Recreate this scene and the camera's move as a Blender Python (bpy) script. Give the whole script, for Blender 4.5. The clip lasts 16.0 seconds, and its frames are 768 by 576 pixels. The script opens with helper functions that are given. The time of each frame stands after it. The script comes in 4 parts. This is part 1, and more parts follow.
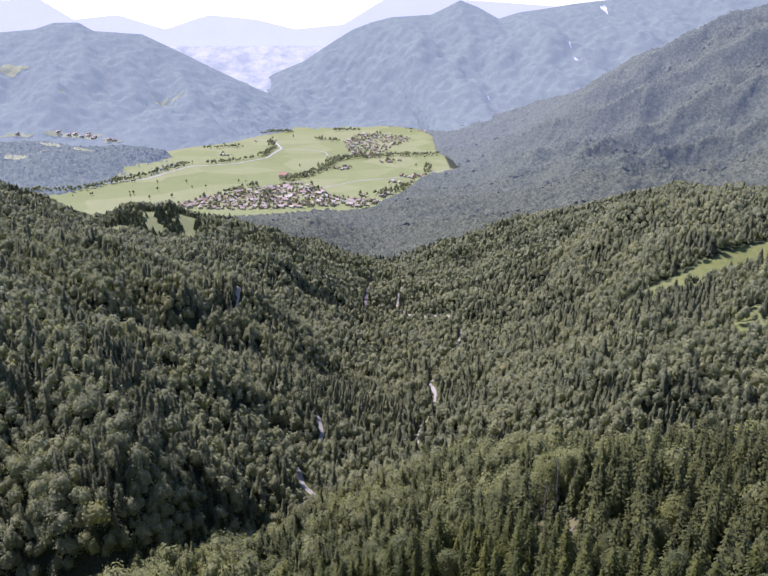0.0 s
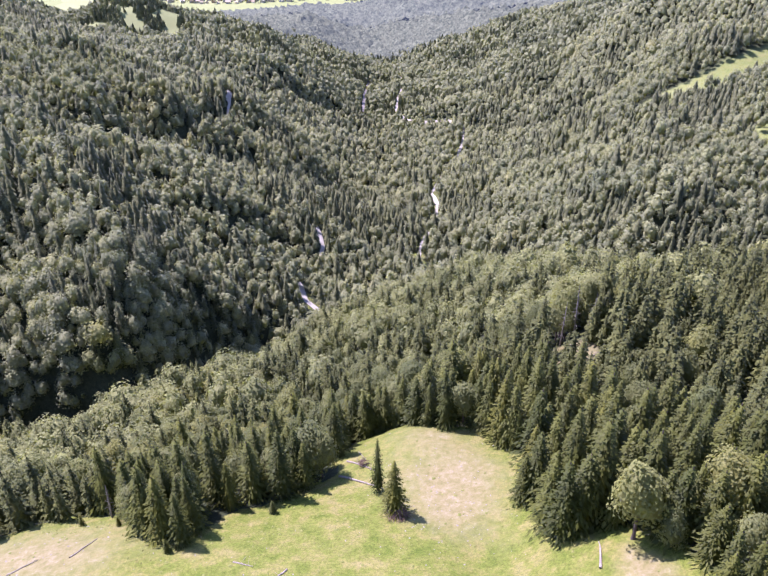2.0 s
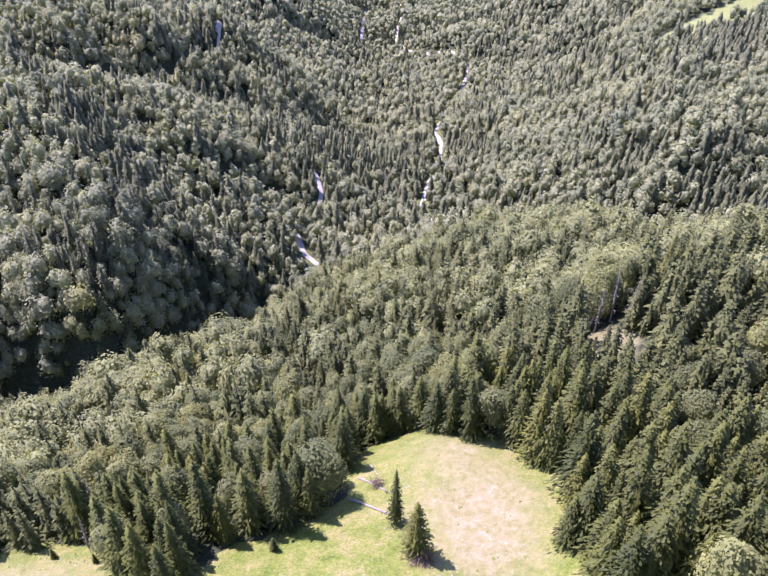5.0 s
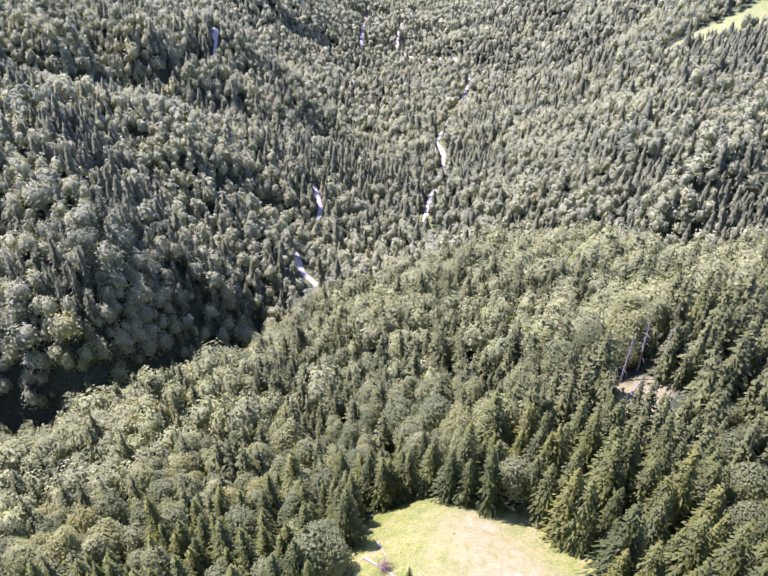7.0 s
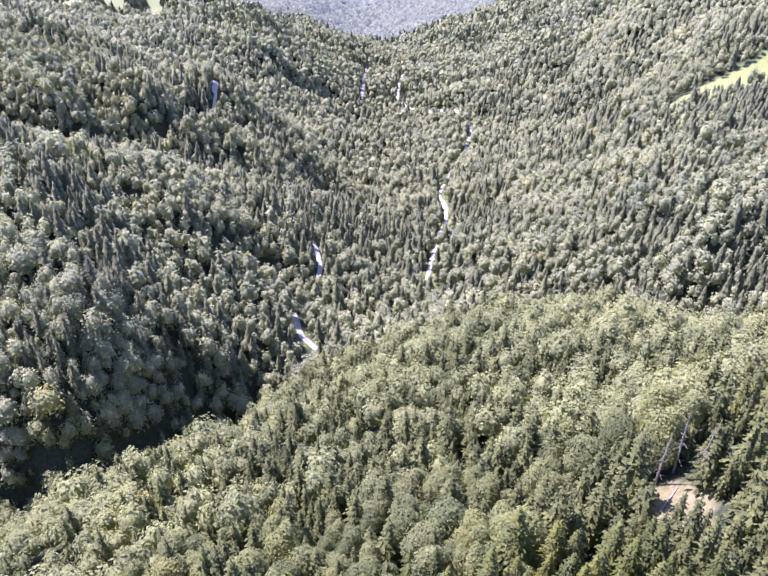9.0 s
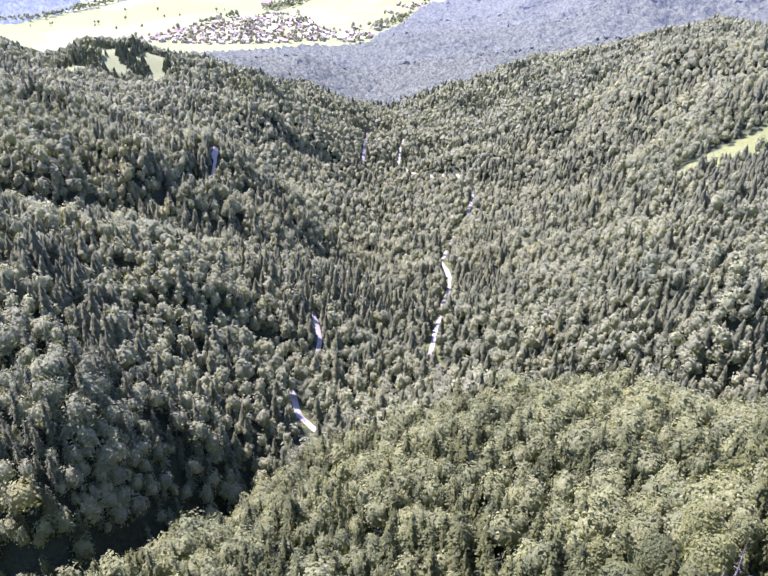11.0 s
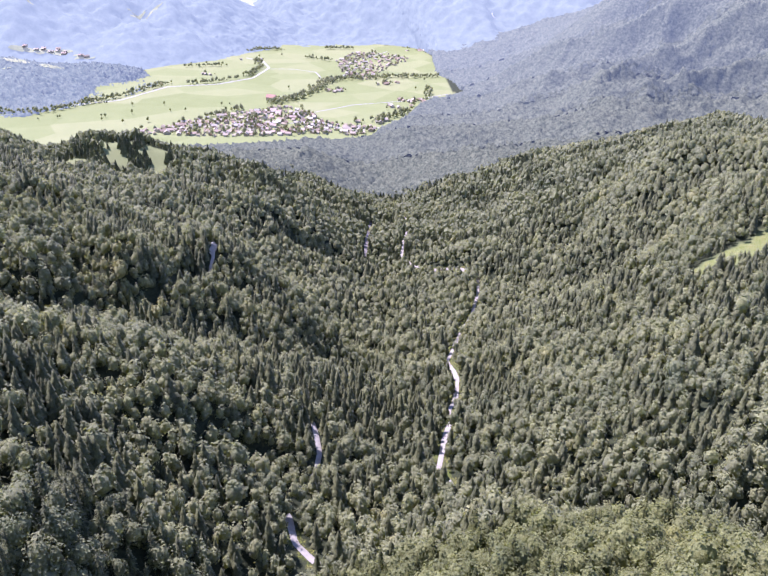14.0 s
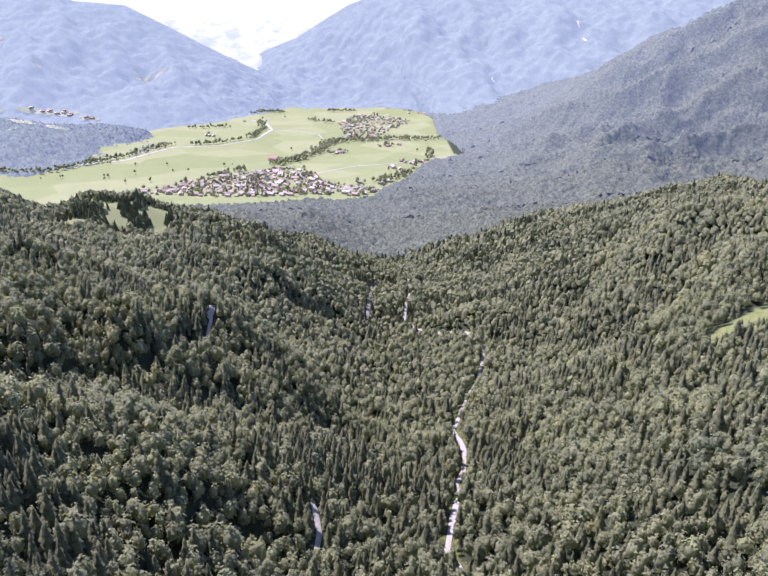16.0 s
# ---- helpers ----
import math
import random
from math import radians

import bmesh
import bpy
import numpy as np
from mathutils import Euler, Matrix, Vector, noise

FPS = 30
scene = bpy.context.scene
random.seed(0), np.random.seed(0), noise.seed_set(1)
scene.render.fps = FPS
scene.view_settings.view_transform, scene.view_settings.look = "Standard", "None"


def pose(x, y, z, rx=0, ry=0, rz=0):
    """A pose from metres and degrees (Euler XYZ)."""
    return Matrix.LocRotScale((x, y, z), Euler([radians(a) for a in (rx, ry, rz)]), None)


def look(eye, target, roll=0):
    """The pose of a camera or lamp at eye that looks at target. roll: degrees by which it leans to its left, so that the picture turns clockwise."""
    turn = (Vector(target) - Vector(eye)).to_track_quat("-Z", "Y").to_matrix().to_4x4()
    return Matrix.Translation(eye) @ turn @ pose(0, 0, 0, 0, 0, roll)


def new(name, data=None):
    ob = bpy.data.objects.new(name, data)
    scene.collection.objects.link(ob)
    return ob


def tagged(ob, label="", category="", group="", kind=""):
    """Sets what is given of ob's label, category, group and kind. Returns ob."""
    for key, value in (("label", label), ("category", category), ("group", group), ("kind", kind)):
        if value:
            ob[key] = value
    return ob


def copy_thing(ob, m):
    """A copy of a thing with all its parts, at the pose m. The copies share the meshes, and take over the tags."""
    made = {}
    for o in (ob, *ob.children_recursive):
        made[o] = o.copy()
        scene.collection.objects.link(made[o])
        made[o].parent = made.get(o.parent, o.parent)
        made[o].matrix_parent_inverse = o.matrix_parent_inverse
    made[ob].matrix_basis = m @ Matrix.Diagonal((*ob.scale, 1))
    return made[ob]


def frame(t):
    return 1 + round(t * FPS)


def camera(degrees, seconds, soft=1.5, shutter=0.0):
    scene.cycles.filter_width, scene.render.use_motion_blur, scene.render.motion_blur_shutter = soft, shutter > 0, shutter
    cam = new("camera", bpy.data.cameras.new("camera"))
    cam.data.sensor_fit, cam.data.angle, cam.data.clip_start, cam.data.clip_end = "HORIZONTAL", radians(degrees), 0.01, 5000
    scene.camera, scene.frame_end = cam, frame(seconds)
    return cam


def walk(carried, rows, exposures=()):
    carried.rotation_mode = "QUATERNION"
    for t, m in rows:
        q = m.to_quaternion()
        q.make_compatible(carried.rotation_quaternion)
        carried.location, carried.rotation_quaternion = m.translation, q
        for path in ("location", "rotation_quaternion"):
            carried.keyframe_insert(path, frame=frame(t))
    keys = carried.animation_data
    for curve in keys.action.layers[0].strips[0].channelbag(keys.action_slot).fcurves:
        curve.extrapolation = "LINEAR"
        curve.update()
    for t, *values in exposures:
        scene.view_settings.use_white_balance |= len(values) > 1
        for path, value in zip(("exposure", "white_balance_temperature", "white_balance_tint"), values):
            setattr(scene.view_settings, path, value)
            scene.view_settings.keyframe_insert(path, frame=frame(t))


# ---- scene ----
cam = camera(54.0, 16.0)
PATH = [
    (0.0, 3.34, -12.08, 2.94, 70.791, 0.255, -0.057),
    (0.5, 1.98, -5.95, 1.58, 68.525, 0.331, -0.153),
    (1.0, 0.72, 0.16, 0.29, 64.718, 0.372, -0.258),
    (1.5, -0.45, 6.25, -0.93, 60.060, 0.382, -0.366),
    (2.0, -1.53, 12.32, -2.10, 55.988, 0.372, -0.463),
    (2.5, -2.53, 18.37, -3.21, 53.232, 0.350, -0.540),
    (3.0, -3.45, 24.40, -4.27, 51.970, 0.323, -0.597),
    (5.5, -7.12, 54.35, -8.92, 50.660, 0.112, -0.730),
    (6.0, -7.70, 60.31, -9.75, 50.615, 0.061, -0.737),
    (6.5, -8.24, 66.25, -10.56, 50.684, 0.011, -0.741),
    (7.0, -8.75, 72.19, -11.35, 50.856, -0.037, -0.740),
    (7.5, -9.22, 78.11, -12.12, 51.028, -0.084, -0.737),
    (8.0, -9.68, 84.03, -12.89, 51.838, -0.129, -0.732),
    (8.5, -10.11, 89.95, -13.64, 52.995, -0.171, -0.726),
    (9.0, -10.54, 95.86, -14.40, 54.173, -0.211, -0.719),
    (11.5, -12.64, 125.37, -18.26, 59.632, -0.367, -0.673),
    (12.0, -13.10, 131.28, -19.08, 60.701, -0.391, -0.661),
    (12.5, -13.58, 137.18, -19.92, 61.781, -0.415, -0.647),
    (13.0, -14.09, 143.10, -20.80, 62.879, -0.439, -0.631),
    (13.5, -14.63, 149.01, -21.71, 63.981, -0.464, -0.614),
    (14.0, -15.21, 154.93, -22.65, 65.093, -0.493, -0.595),
    (14.5, -15.84, 160.86, -23.64, 66.194, -0.527, -0.574),
    (15.0, -16.52, 166.80, -24.67, 67.309, -0.569, -0.551),
    (15.5, -17.25, 172.75, -25.76, 68.437, -0.619, -0.527),
    (16.0, -18.05, 178.70, -26.89, 69.549, -0.682, -0.502),
]
walk(cam, [(t, pose(x, y, z, rx, ry, rz)) for t, x, y, z, rx, ry, rz in PATH],
     exposures=[(0.0, 0.55, 5450, 46), (1.0, 1.0, 5400, 50), (2.0, 1.45, 5400, 55), (3.0, 1.55, 5350, 58), (5.5, 1.7, 5280, 60), (7.5, 1.93, 5220, 60), (9.0, 1.98, 5200, 60), (11.5, 1.66, 5220, 58), (13.0, 1.36, 5280, 55), (16.0, 0.98, 5380, 51)])

# ---- light ----
SUN_AZ, SUN_EL = -55.0, 59.0
world = bpy.data.worlds.new("world")
scene.world = world
world.use_nodes = True
wn = world.node_tree.nodes
sky = wn.new("ShaderNodeTexSky")
sky.sky_type, sky.sun_disc = "NISHITA", False
sky.sun_elevation, sky.sun_rotation = radians(SUN_EL), radians(SUN_AZ)
sky.air_density, sky.dust_density, sky.altitude = 1.0, 0.3, 900
wn["Background"].inputs["Strength"].default_value = 0.14
world.node_tree.links.new(sky.outputs[0], wn["Background"].inputs["Color"])
to_sun = Vector((math.sin(radians(SUN_AZ)) * math.cos(radians(SUN_EL)), math.cos(radians(SUN_AZ)) * math.cos(radians(SUN_EL)), math.sin(radians(SUN_EL))))
lamp = bpy.data.lights.new("sun", "SUN")
lamp.energy, lamp.angle, lamp.color = 4.8, radians(0.55), (1.0, 0.96, 0.90)
new("sun", lamp).matrix_world = look(to_sun * 500, (0, 0, 0))


# ---- materials ----
def material(name):
    m = bpy.data.materials.new(name)
    m.use_nodes = True
    return m, m.node_tree, m.node_tree.nodes["Principled BSDF"]


def link(tree, a, b):
    tree.links.new(a, b)


def value_noise(tree, scale, detail=3.0, rough=0.6, coord="Object"):
    """A noise of that many waves a metre, in the thing's own space."""
    tex = tree.nodes.new("ShaderNodeTexNoise")
    tex.inputs["Scale"].default_value, tex.inputs["Detail"].default_value, tex.inputs["Roughness"].default_value = scale, detail, rough
    co = tree.nodes.new("ShaderNodeTexCoord")
    link(tree, co.outputs[coord], tex.inputs["Vector"])
    return tex.outputs["Fac"]


def ramp(tree, fac, stops):
    node = tree.nodes.new("ShaderNodeValToRGB")
    e = node.color_ramp.elements
    while len(e) < len(stops):
        e.new(0.5)
    for el, (pos, col) in zip(e, stops):
        el.position, el.color = pos, (*col, 1)
    link(tree, fac, node.inputs["Fac"])
    return node.outputs["Color"]


def mixed(tree, fac, a, b, blend="MIX"):
    node = tree.nodes.new("ShaderNodeMix")
    node.data_type, node.blend_type = "RGBA", blend
    for socket, v in ((node.inputs[0], fac), (node.inputs[6], a), (node.inputs[7], b)):
        if isinstance(v, bpy.types.NodeSocket):
            link(tree, v, socket)
        elif isinstance(v, (int, float)):
            socket.default_value = v
        else:
            socket.default_value = (*v, 1)
    return node.outputs[2]


def bumped(tree, bsdf, height, strength, distance):
    b = tree.nodes.new("ShaderNodeBump")
    b.inputs["Strength"].default_value, b.inputs["Distance"].default_value = strength, distance
    link(tree, height, b.inputs["Height"])
    link(tree, b.outputs[0], bsdf.inputs["Normal"])
    return b.outputs[0]


def foliage(name, dark, light, odd, scale, relief, source, through_light=0.24, rough=0.5, sheen=0.35, gloss=0.3):
    """Leaves or needles: two tones in clumps, a tint from tree to tree, and light that comes through them."""
    m, tree, bsdf = material(name)
    clumps = value_noise(tree, scale, 3, 0.65)
    col = ramp(tree, clumps, [(0.36, dark), (0.64, light)])
    if source == "attribute":
        at = tree.nodes.new("ShaderNodeAttribute")
        at.attribute_name = "tint"
        rnd = at.outputs["Fac"]
    else:
        rnd = tree.nodes.new("ShaderNodeObjectInfo").outputs["Random"]
    col = mixed(tree, 1.0, col, ramp(tree, value_noise(tree, scale * 4.5, 4, 0.7), [(0.36, (0.76, 0.78, 0.76)), (0.62, (1.16, 1.16, 1.12))]), "MULTIPLY")
    tint = ramp(tree, rnd, [(0.0, (0.62, 0.68, 0.62)), (0.45, (0.95, 0.95, 0.9)), (0.8, (1.12, 1.12, 1.0)), (1.0, odd)])
    col = mixed(tree, 1.0, col, tint, "MULTIPLY")
    link(tree, col, bsdf.inputs["Base Color"])
    bsdf.inputs["Roughness"].default_value = rough
    bsdf.inputs["Specular IOR Level"].default_value = gloss
    bsdf.inputs["Sheen Weight"].default_value, bsdf.inputs["Sheen Roughness"].default_value = sheen, 0.5
    bsdf.inputs["Sheen Tint"].default_value = (0.85, 0.90, 0.84, 1)
    nrm = bumped(tree, bsdf, value_noise(tree, scale * 2.6, 4, 0.75), 1.0, relief)
    tr = tree.nodes.new("ShaderNodeBsdfTranslucent")
    link(tree, mixed(tree, 1.0, col, (1.7, 1.75, 0.7), "MULTIPLY"), tr.inputs["Color"])
    link(tree, nrm, tr.inputs["Normal"])
    mix = tree.nodes.new("ShaderNodeMixShader")
    mix.inputs[0].default_value = through_light
    link(tree, bsdf.outputs[0], mix.inputs[1])
    link(tree, tr.outputs[0], mix.inputs[2])
    link(tree, mix.outputs[0], tree.nodes["Material Output"].inputs["Surface"])
    return m


M_NEEDLE = foliage("spruce_needles", (0.048, 0.054, 0.010), (0.128, 0.137, 0.024), (1.3, 1.2, 0.9), 0.5, 0.4, "object", 0.22, 0.6, 0.0, 0.12)
M_LEAF = foliage("beech_leaves", (0.135, 0.142, 0.044), (0.212, 0.220, 0.070), (1.25, 1.15, 0.85), 0.4, 0.4, "object", 0.32, 0.6, 0.05, 0.15)
M_NEEDLE_B = foliage("spruce_needles_spur", (0.056, 0.062, 0.016), (0.126, 0.133, 0.033), (1.3, 1.25, 0.9), 0.4, 0.5, "attribute", 0.22, 0.6, 0.02, 0.15)
M_LEAF_B = foliage("beech_leaves_spur", (0.150, 0.156, 0.054), (0.238, 0.245, 0.088), (1.25, 1.12, 0.85), 0.3, 0.5, "attribute", 0.32, 0.6, 0.06, 0.15)
# Distance haze put into the foliage: greyer, paler tones and more sheen.
M_NEEDLE_HAZED = foliage("spruce_needles_hazed", (0.080, 0.086, 0.034), (0.155, 0.162, 0.060), (1.3, 1.25, 0.9), 0.35, 0.5, "attribute", 0.24, 0.6, 0.08, 0.2)
M_LEAF_HAZED = foliage("beech_leaves_hazed", (0.185, 0.189, 0.088), (0.280, 0.285, 0.132), (1.22, 1.10, 0.85), 0.25, 0.5, "attribute", 0.34, 0.6, 0.11, 0.18)


def plain(name, a, b, scale, rough=0.85, relief=0.0, coord="Object"):
    m, tree, bsdf = material(name)
    n = value_noise(tree, scale, 4, 0.65, coord)
    link(tree, ramp(tree, n, [(0.3, a), (0.7, b)]), bsdf.inputs["Base Color"])
    bsdf.inputs["Roughness"].default_value = rough
    bsdf.inputs["Specular IOR Level"].default_value = 0.25
    if relief:
        bumped(tree, bsdf, value_noise(tree, scale * 3, 4, 0.7, coord), 1.0, relief)
    return m


M_BARK = plain("bark", (0.07, 0.05, 0.035), (0.17, 0.13, 0.10), 2.5, 0.9, 0.05)
M_DEADWOOD = plain("bleached_wood", (0.16, 0.135, 0.09), (0.29, 0.255, 0.185), 1.5, 0.8, 0.03)
M_ROCK = plain("limestone", (0.15, 0.135, 0.10), (0.27, 0.245, 0.19), 1.2, 0.85, 0.1)
M_GRAVEL = plain("gravel_road", (0.25, 0.23, 0.16), (0.36, 0.335, 0.245), 0.5, 0.9, 0.05)
M_WATER_BED = plain("river_gravel", (0.30, 0.30, 0.24), (0.42, 0.41, 0.34), 0.05, 0.8)


def ground_material():
    """Forest floor, glade grass, stony glade and valley meadow, by the cover painted on the sheet."""
    m, tree, bsdf = material("ground_cover")

    def cover(name):
        at = tree.nodes.new("ShaderNodeAttribute")
        at.attribute_name = name
        return at.outputs["Fac"]

    floor = ramp(tree, value_noise(tree, 0.5, 6, 0.75), [(0.35, (0.018, 0.024, 0.009)), (0.65, (0.050, 0.058, 0.022))])
    grass = ramp(tree, value_noise(tree, 0.16, 8, 0.75), [(0.36, (0.088, 0.118, 0.012)), (0.48, (0.132, 0.150, 0.022)), (0.56, (0.172, 0.166, 0.036)), (0.66, (0.215, 0.188, 0.062))])
    grass = mixed(tree, 1.0, grass, ramp(tree, value_noise(tree, 1.6, 5, 0.8), [(0.35, (0.6, 0.62, 0.6)), (0.6, (1.12, 1.12, 1.1))]), "MULTIPLY")
    stony = ramp(tree, value_noise(tree, 0.45, 8, 0.8), [(0.33, (0.12, 0.112, 0.028)), (0.47, (0.178, 0.155, 0.055)), (0.58, (0.220, 0.186, 0.084)), (0.7, (0.30, 0.262, 0.155))])
    vor = tree.nodes.new("ShaderNodeTexVoronoi")
    vor.inputs["Scale"].default_value = 0.006
    co = tree.nodes.new("ShaderNodeTexCoord")
    link(tree, co.outputs["Object"], vor.inputs["Vector"])
    plot = ramp(tree, vor.outputs["Color"], [(0.2, (0.180, 0.208, 0.062)), (0.5, (0.210, 0.236, 0.078)), (0.8, (0.256, 0.268, 0.104))])
    field = mixed(tree, 0.35, plot, ramp(tree, value_noise(tree, 0.02, 5), [(0.3, (0.165, 0.192, 0.056)), (0.7, (0.228, 0.248, 0.086))]))
    ragged = value_noise(tree, 0.8, 5, 0.75)

    def edge(fac):
        add = tree.nodes.new("ShaderNodeMath")
        add.operation = "ADD"
        link(tree, fac, add.inputs[0])
        link(tree, ragged, add.inputs[1])
        return ramp(tree, add.outputs[0], [(0.84, (0, 0, 0)), (0.98, (1, 1, 1))])

    col = mixed(tree, cover("meadow"), floor, field)
    col = mixed(tree, edge(cover("grass")), col, grass)
    col = mixed(tree, cover("stony"), col, stony)
    link(tree, col, bsdf.inputs["Base Color"])
    bsdf.inputs["Roughness"].default_value = 0.9
    bsdf.inputs["Specular IOR Level"].default_value = 0.15
    bumped(tree, bsdf, value_noise(tree, 0.9, 5, 0.7), 0.9, 0.4)
    return m


def distance_material(name, low, high, scale, haze_glow):
    """Wooded mountains kilometres off: a plain backdrop whose emission stands in for the haze before it."""
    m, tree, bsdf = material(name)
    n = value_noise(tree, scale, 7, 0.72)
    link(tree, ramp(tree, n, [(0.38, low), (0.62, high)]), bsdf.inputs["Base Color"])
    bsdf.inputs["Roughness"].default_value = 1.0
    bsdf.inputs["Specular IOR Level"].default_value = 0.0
    bsdf.inputs["Emission Color"].default_value = (*haze_glow, 1)
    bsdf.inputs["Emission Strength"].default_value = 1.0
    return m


# ---- mesh helpers ----
def part(name, bm, mat, parent, label=""):
    me = bpy.data.meshes.new(name)
    bm.to_mesh(me)
    bm.free()
    me.materials.append(mat)
    ob = new(name, me)
    ob.parent = parent
    return tagged(ob, label)


def mesh_from(name, verts, faces, mat, smooth=False):
    """A mesh from arrays; all faces have the same number of corners."""
    verts, faces = np.asarray(verts, np.float32), np.asarray(faces, np.int32)
    me = bpy.data.meshes.new(name)
    n, k = faces.shape
    me.vertices.add(len(verts))
    me.vertices.foreach_set("co", verts.ravel())
    me.loops.add(n * k)
    me.loops.foreach_set("vertex_index", faces.ravel())
    me.polygons.add(n)
    me.polygons.foreach_set("loop_start", np.arange(0, n * k, k, dtype=np.int32))
    me.polygons.foreach_set("use_smooth", np.full(n, smooth))
    me.materials.append(mat)
    me.update(calc_edges=True)
    return me


def paint(me, name, values):
    at = me.attributes.new(name, "FLOAT", "POINT")
    at.data.foreach_set("value", np.asarray(values, np.float32))


# ---- the lie of the land: ground heights along streams, slopes and crests ----
SPUR = [(8, 117, -146), (-60, 130, -156), (-97, 148, -172), (0, 150, -158), (6, 177, -164), (26, 116, -147), (40, 112, -134), (75, 120, -128), (70, 165, -158), (95, 189, -158), (115, 201, -158),
        (64, 215, -167), (45, 207, -174), (90, 222, -156), (75, 244, -170), (95, 259, -174), (60, 275, -202), (90, 300, -204), (42, 244, -196), (30, 280, -222), (-12, 197, -190)]
SPUR_FOOT = [(-54, 160, -172), (-71, 192, -205), (-62, 238, -229), (-106, 214, -226), (-131, 257, -246), (-40, 268, -240), (-50, 286, -251), (13, 300, -238), (-24, 313, -259), (70, 313, -214),
             (42, 340, -236), (58, 390, -253), (20, 405, -278), (-14, 360, -272), (-28, 403, -299), (-109, 305, -265), (-80, 335, -281), (-60, 360, -290), (20, 460, -310), (90, 440, -300)]
GORGE = [(-260, 262, -280), (-220, 285, -288), (-168, 314, -302), (-126, 338, -310), (-88, 378, -314), (-66, 420, -320), (-58, 445, -319), (-55, 458, -317), (-35, 500, -338), (-51, 551, -321), (-20, 600, -350), (5, 700, -378), (30, 800, -398),
         (-178, 340, -256), (-142, 366, -262), (-112, 400, -278)]
LEFT_SLOPE = [(-148, 334, -256), (-171, 366, -242), (-134, 375, -261), (-150, 382, -238), (-205, 394, -244), (-98, 400, -283), (-125, 424, -260), (-166, 421, -239), (-121, 461, -277), (-200, 443, -216), (-164, 461, -237), (-160, 494, -246),
              (-197, 496, -221), (-188, 513, -221), (-124, 513, -264), (-89, 526, -305), (-260, 420, -215), (-290, 560, -205), (-180, 570, -254), (-145, 582, -268), (-124, 621, -296), (-80, 634, -320), (-59, 631, -329), (-20, 617, -352)]
SIDE_VALLEY = [(-260, 625, -290), (-187, 655, -300), (-150, 668, -322), (-100, 705, -350), (-169, 705, -293), (-153, 722, -310), (-247, 690, -275), (-245, 709, -263), (-225, 718, -240), (-128, 697, -332), (-80, 688, -345), (-141, 786, -323),
               (-166, 811, -290), (-213, 825, -296), (-277, 770, -258), (-313, 801, -232), (-400, 800, -225), (-28, 825, -419), (-60, 770, -395)]
LEFT_FAR = [(-95, 1068, -402), (-141, 1059, -333), (-64, 1250, -418), (-351, 900, -285), (-51, 894, -405), (-122, 895, -365), (-129, 957, -366), (-228, 1026, -308), (-180, 1071, -334), (-67, 1160, -400), (-132, 1193, -345), (-454, 1130, -305), (-452, 1170, -306), (-435, 1200, -293), (-408, 1220, -283), (-353, 1220, -283), (-303, 1210, -291), (-311, 1120, -316), (-355, 1120, -315), (-260, 1230, -312), (-593, 1150, -234),
            (-576, 1200, -272), (-559, 1250, -292), (-527, 1350, -380), (-465, 1440, -400), (-395, 1340, -372), (-365, 1430, -405), (-323, 1450, -408), (-223, 1480, -412), (-60, 1380, -425), (-150, 1640, -425)]
ROAD_VALLEY = [(43, 656, -369), (54, 762, -384), (94, 934, -430), (64, 1074, -441), (-3, 1031, -462), (-15, 1120, -452), (39, 1321, -451), (0, 1330, -468), (-30, 1550, -474), (-40, 1750, -479)]
TERRACES = [(-256, 674, -236), (-91, 793, -346), (-113, 507, -276), (-116, 370, -282), (-136, 859, -322), (62, 443, -288), (167, 441, -290)]
RIGHT_GULLY = [(60, 500, -328), (118, 476, -322), (170, 440, -306), (235, 405, -272), (320, 365, -238), (150, 395, -268), (215, 355, -228), (110, 425, -272)]
RIGHT_SLOPE = [(250, 300, -190), (136, 500, -298), (181, 474, -274), (105, 530, -313), (75, 541, -336), (172, 554, -277), (123, 565, -311), (199, 505, -257), (253, 517, -258), (169, 613, -301), (211, 600, -268), (208, 636, -283),
               (122, 628, -322), (77, 628, -348), (236, 640, -269), (113, 666, -349), (139, 689, -336), (151, 645, -321), (243, 768, -292), (320, 700, -262), (235, 838, -330), (134, 865, -398), (297, 905, -318), (331, 869, -262), (430, 760, -250)]
RIGHT_FAR = [(364, 955, -245), (345, 1017, -246), (251, 923, -378), (234, 977, -354), (187, 1006, -402), (248, 1056, -372), (141, 1107, -401), (63, 1107, -431), (18, 973, -420), (-7, 909, -421), (312, 1170, -310), (214, 1234, -372), (134, 1270, -415),
             (160, 1303, -422), (110, 1350, -424), (207, 1400, -374), (304, 1420, -357), (400, 1430, -339), (501, 1450, -324), (576, 1453, -303), (669, 1400, -312), (709, 1350, -313), (520, 1150, -265), (650, 1000, -210), (60, 1600, -455), (330, 1620, -420), (600, 1680, -400)]
MASSIF = [(61, 1900, -440), (318, 2200, -462), (262, 2640, -484), (411, 2900, -456), (602, 2200, -394), (612, 3000, -385), (790, 3000, -235), (937, 2900, -145), (1115, 2700, -60), (1253, 2600, 0),
          (938, 1800, -386), (810, 2000, -360), (1152, 2300, -222), (1400, 2100, -150), (1500, 2600, 60), (900, 2400, -300), (750, 2650, -290), (1300, 1500, -260), (1000, 3400, -250), (1500, 3300, -60)]
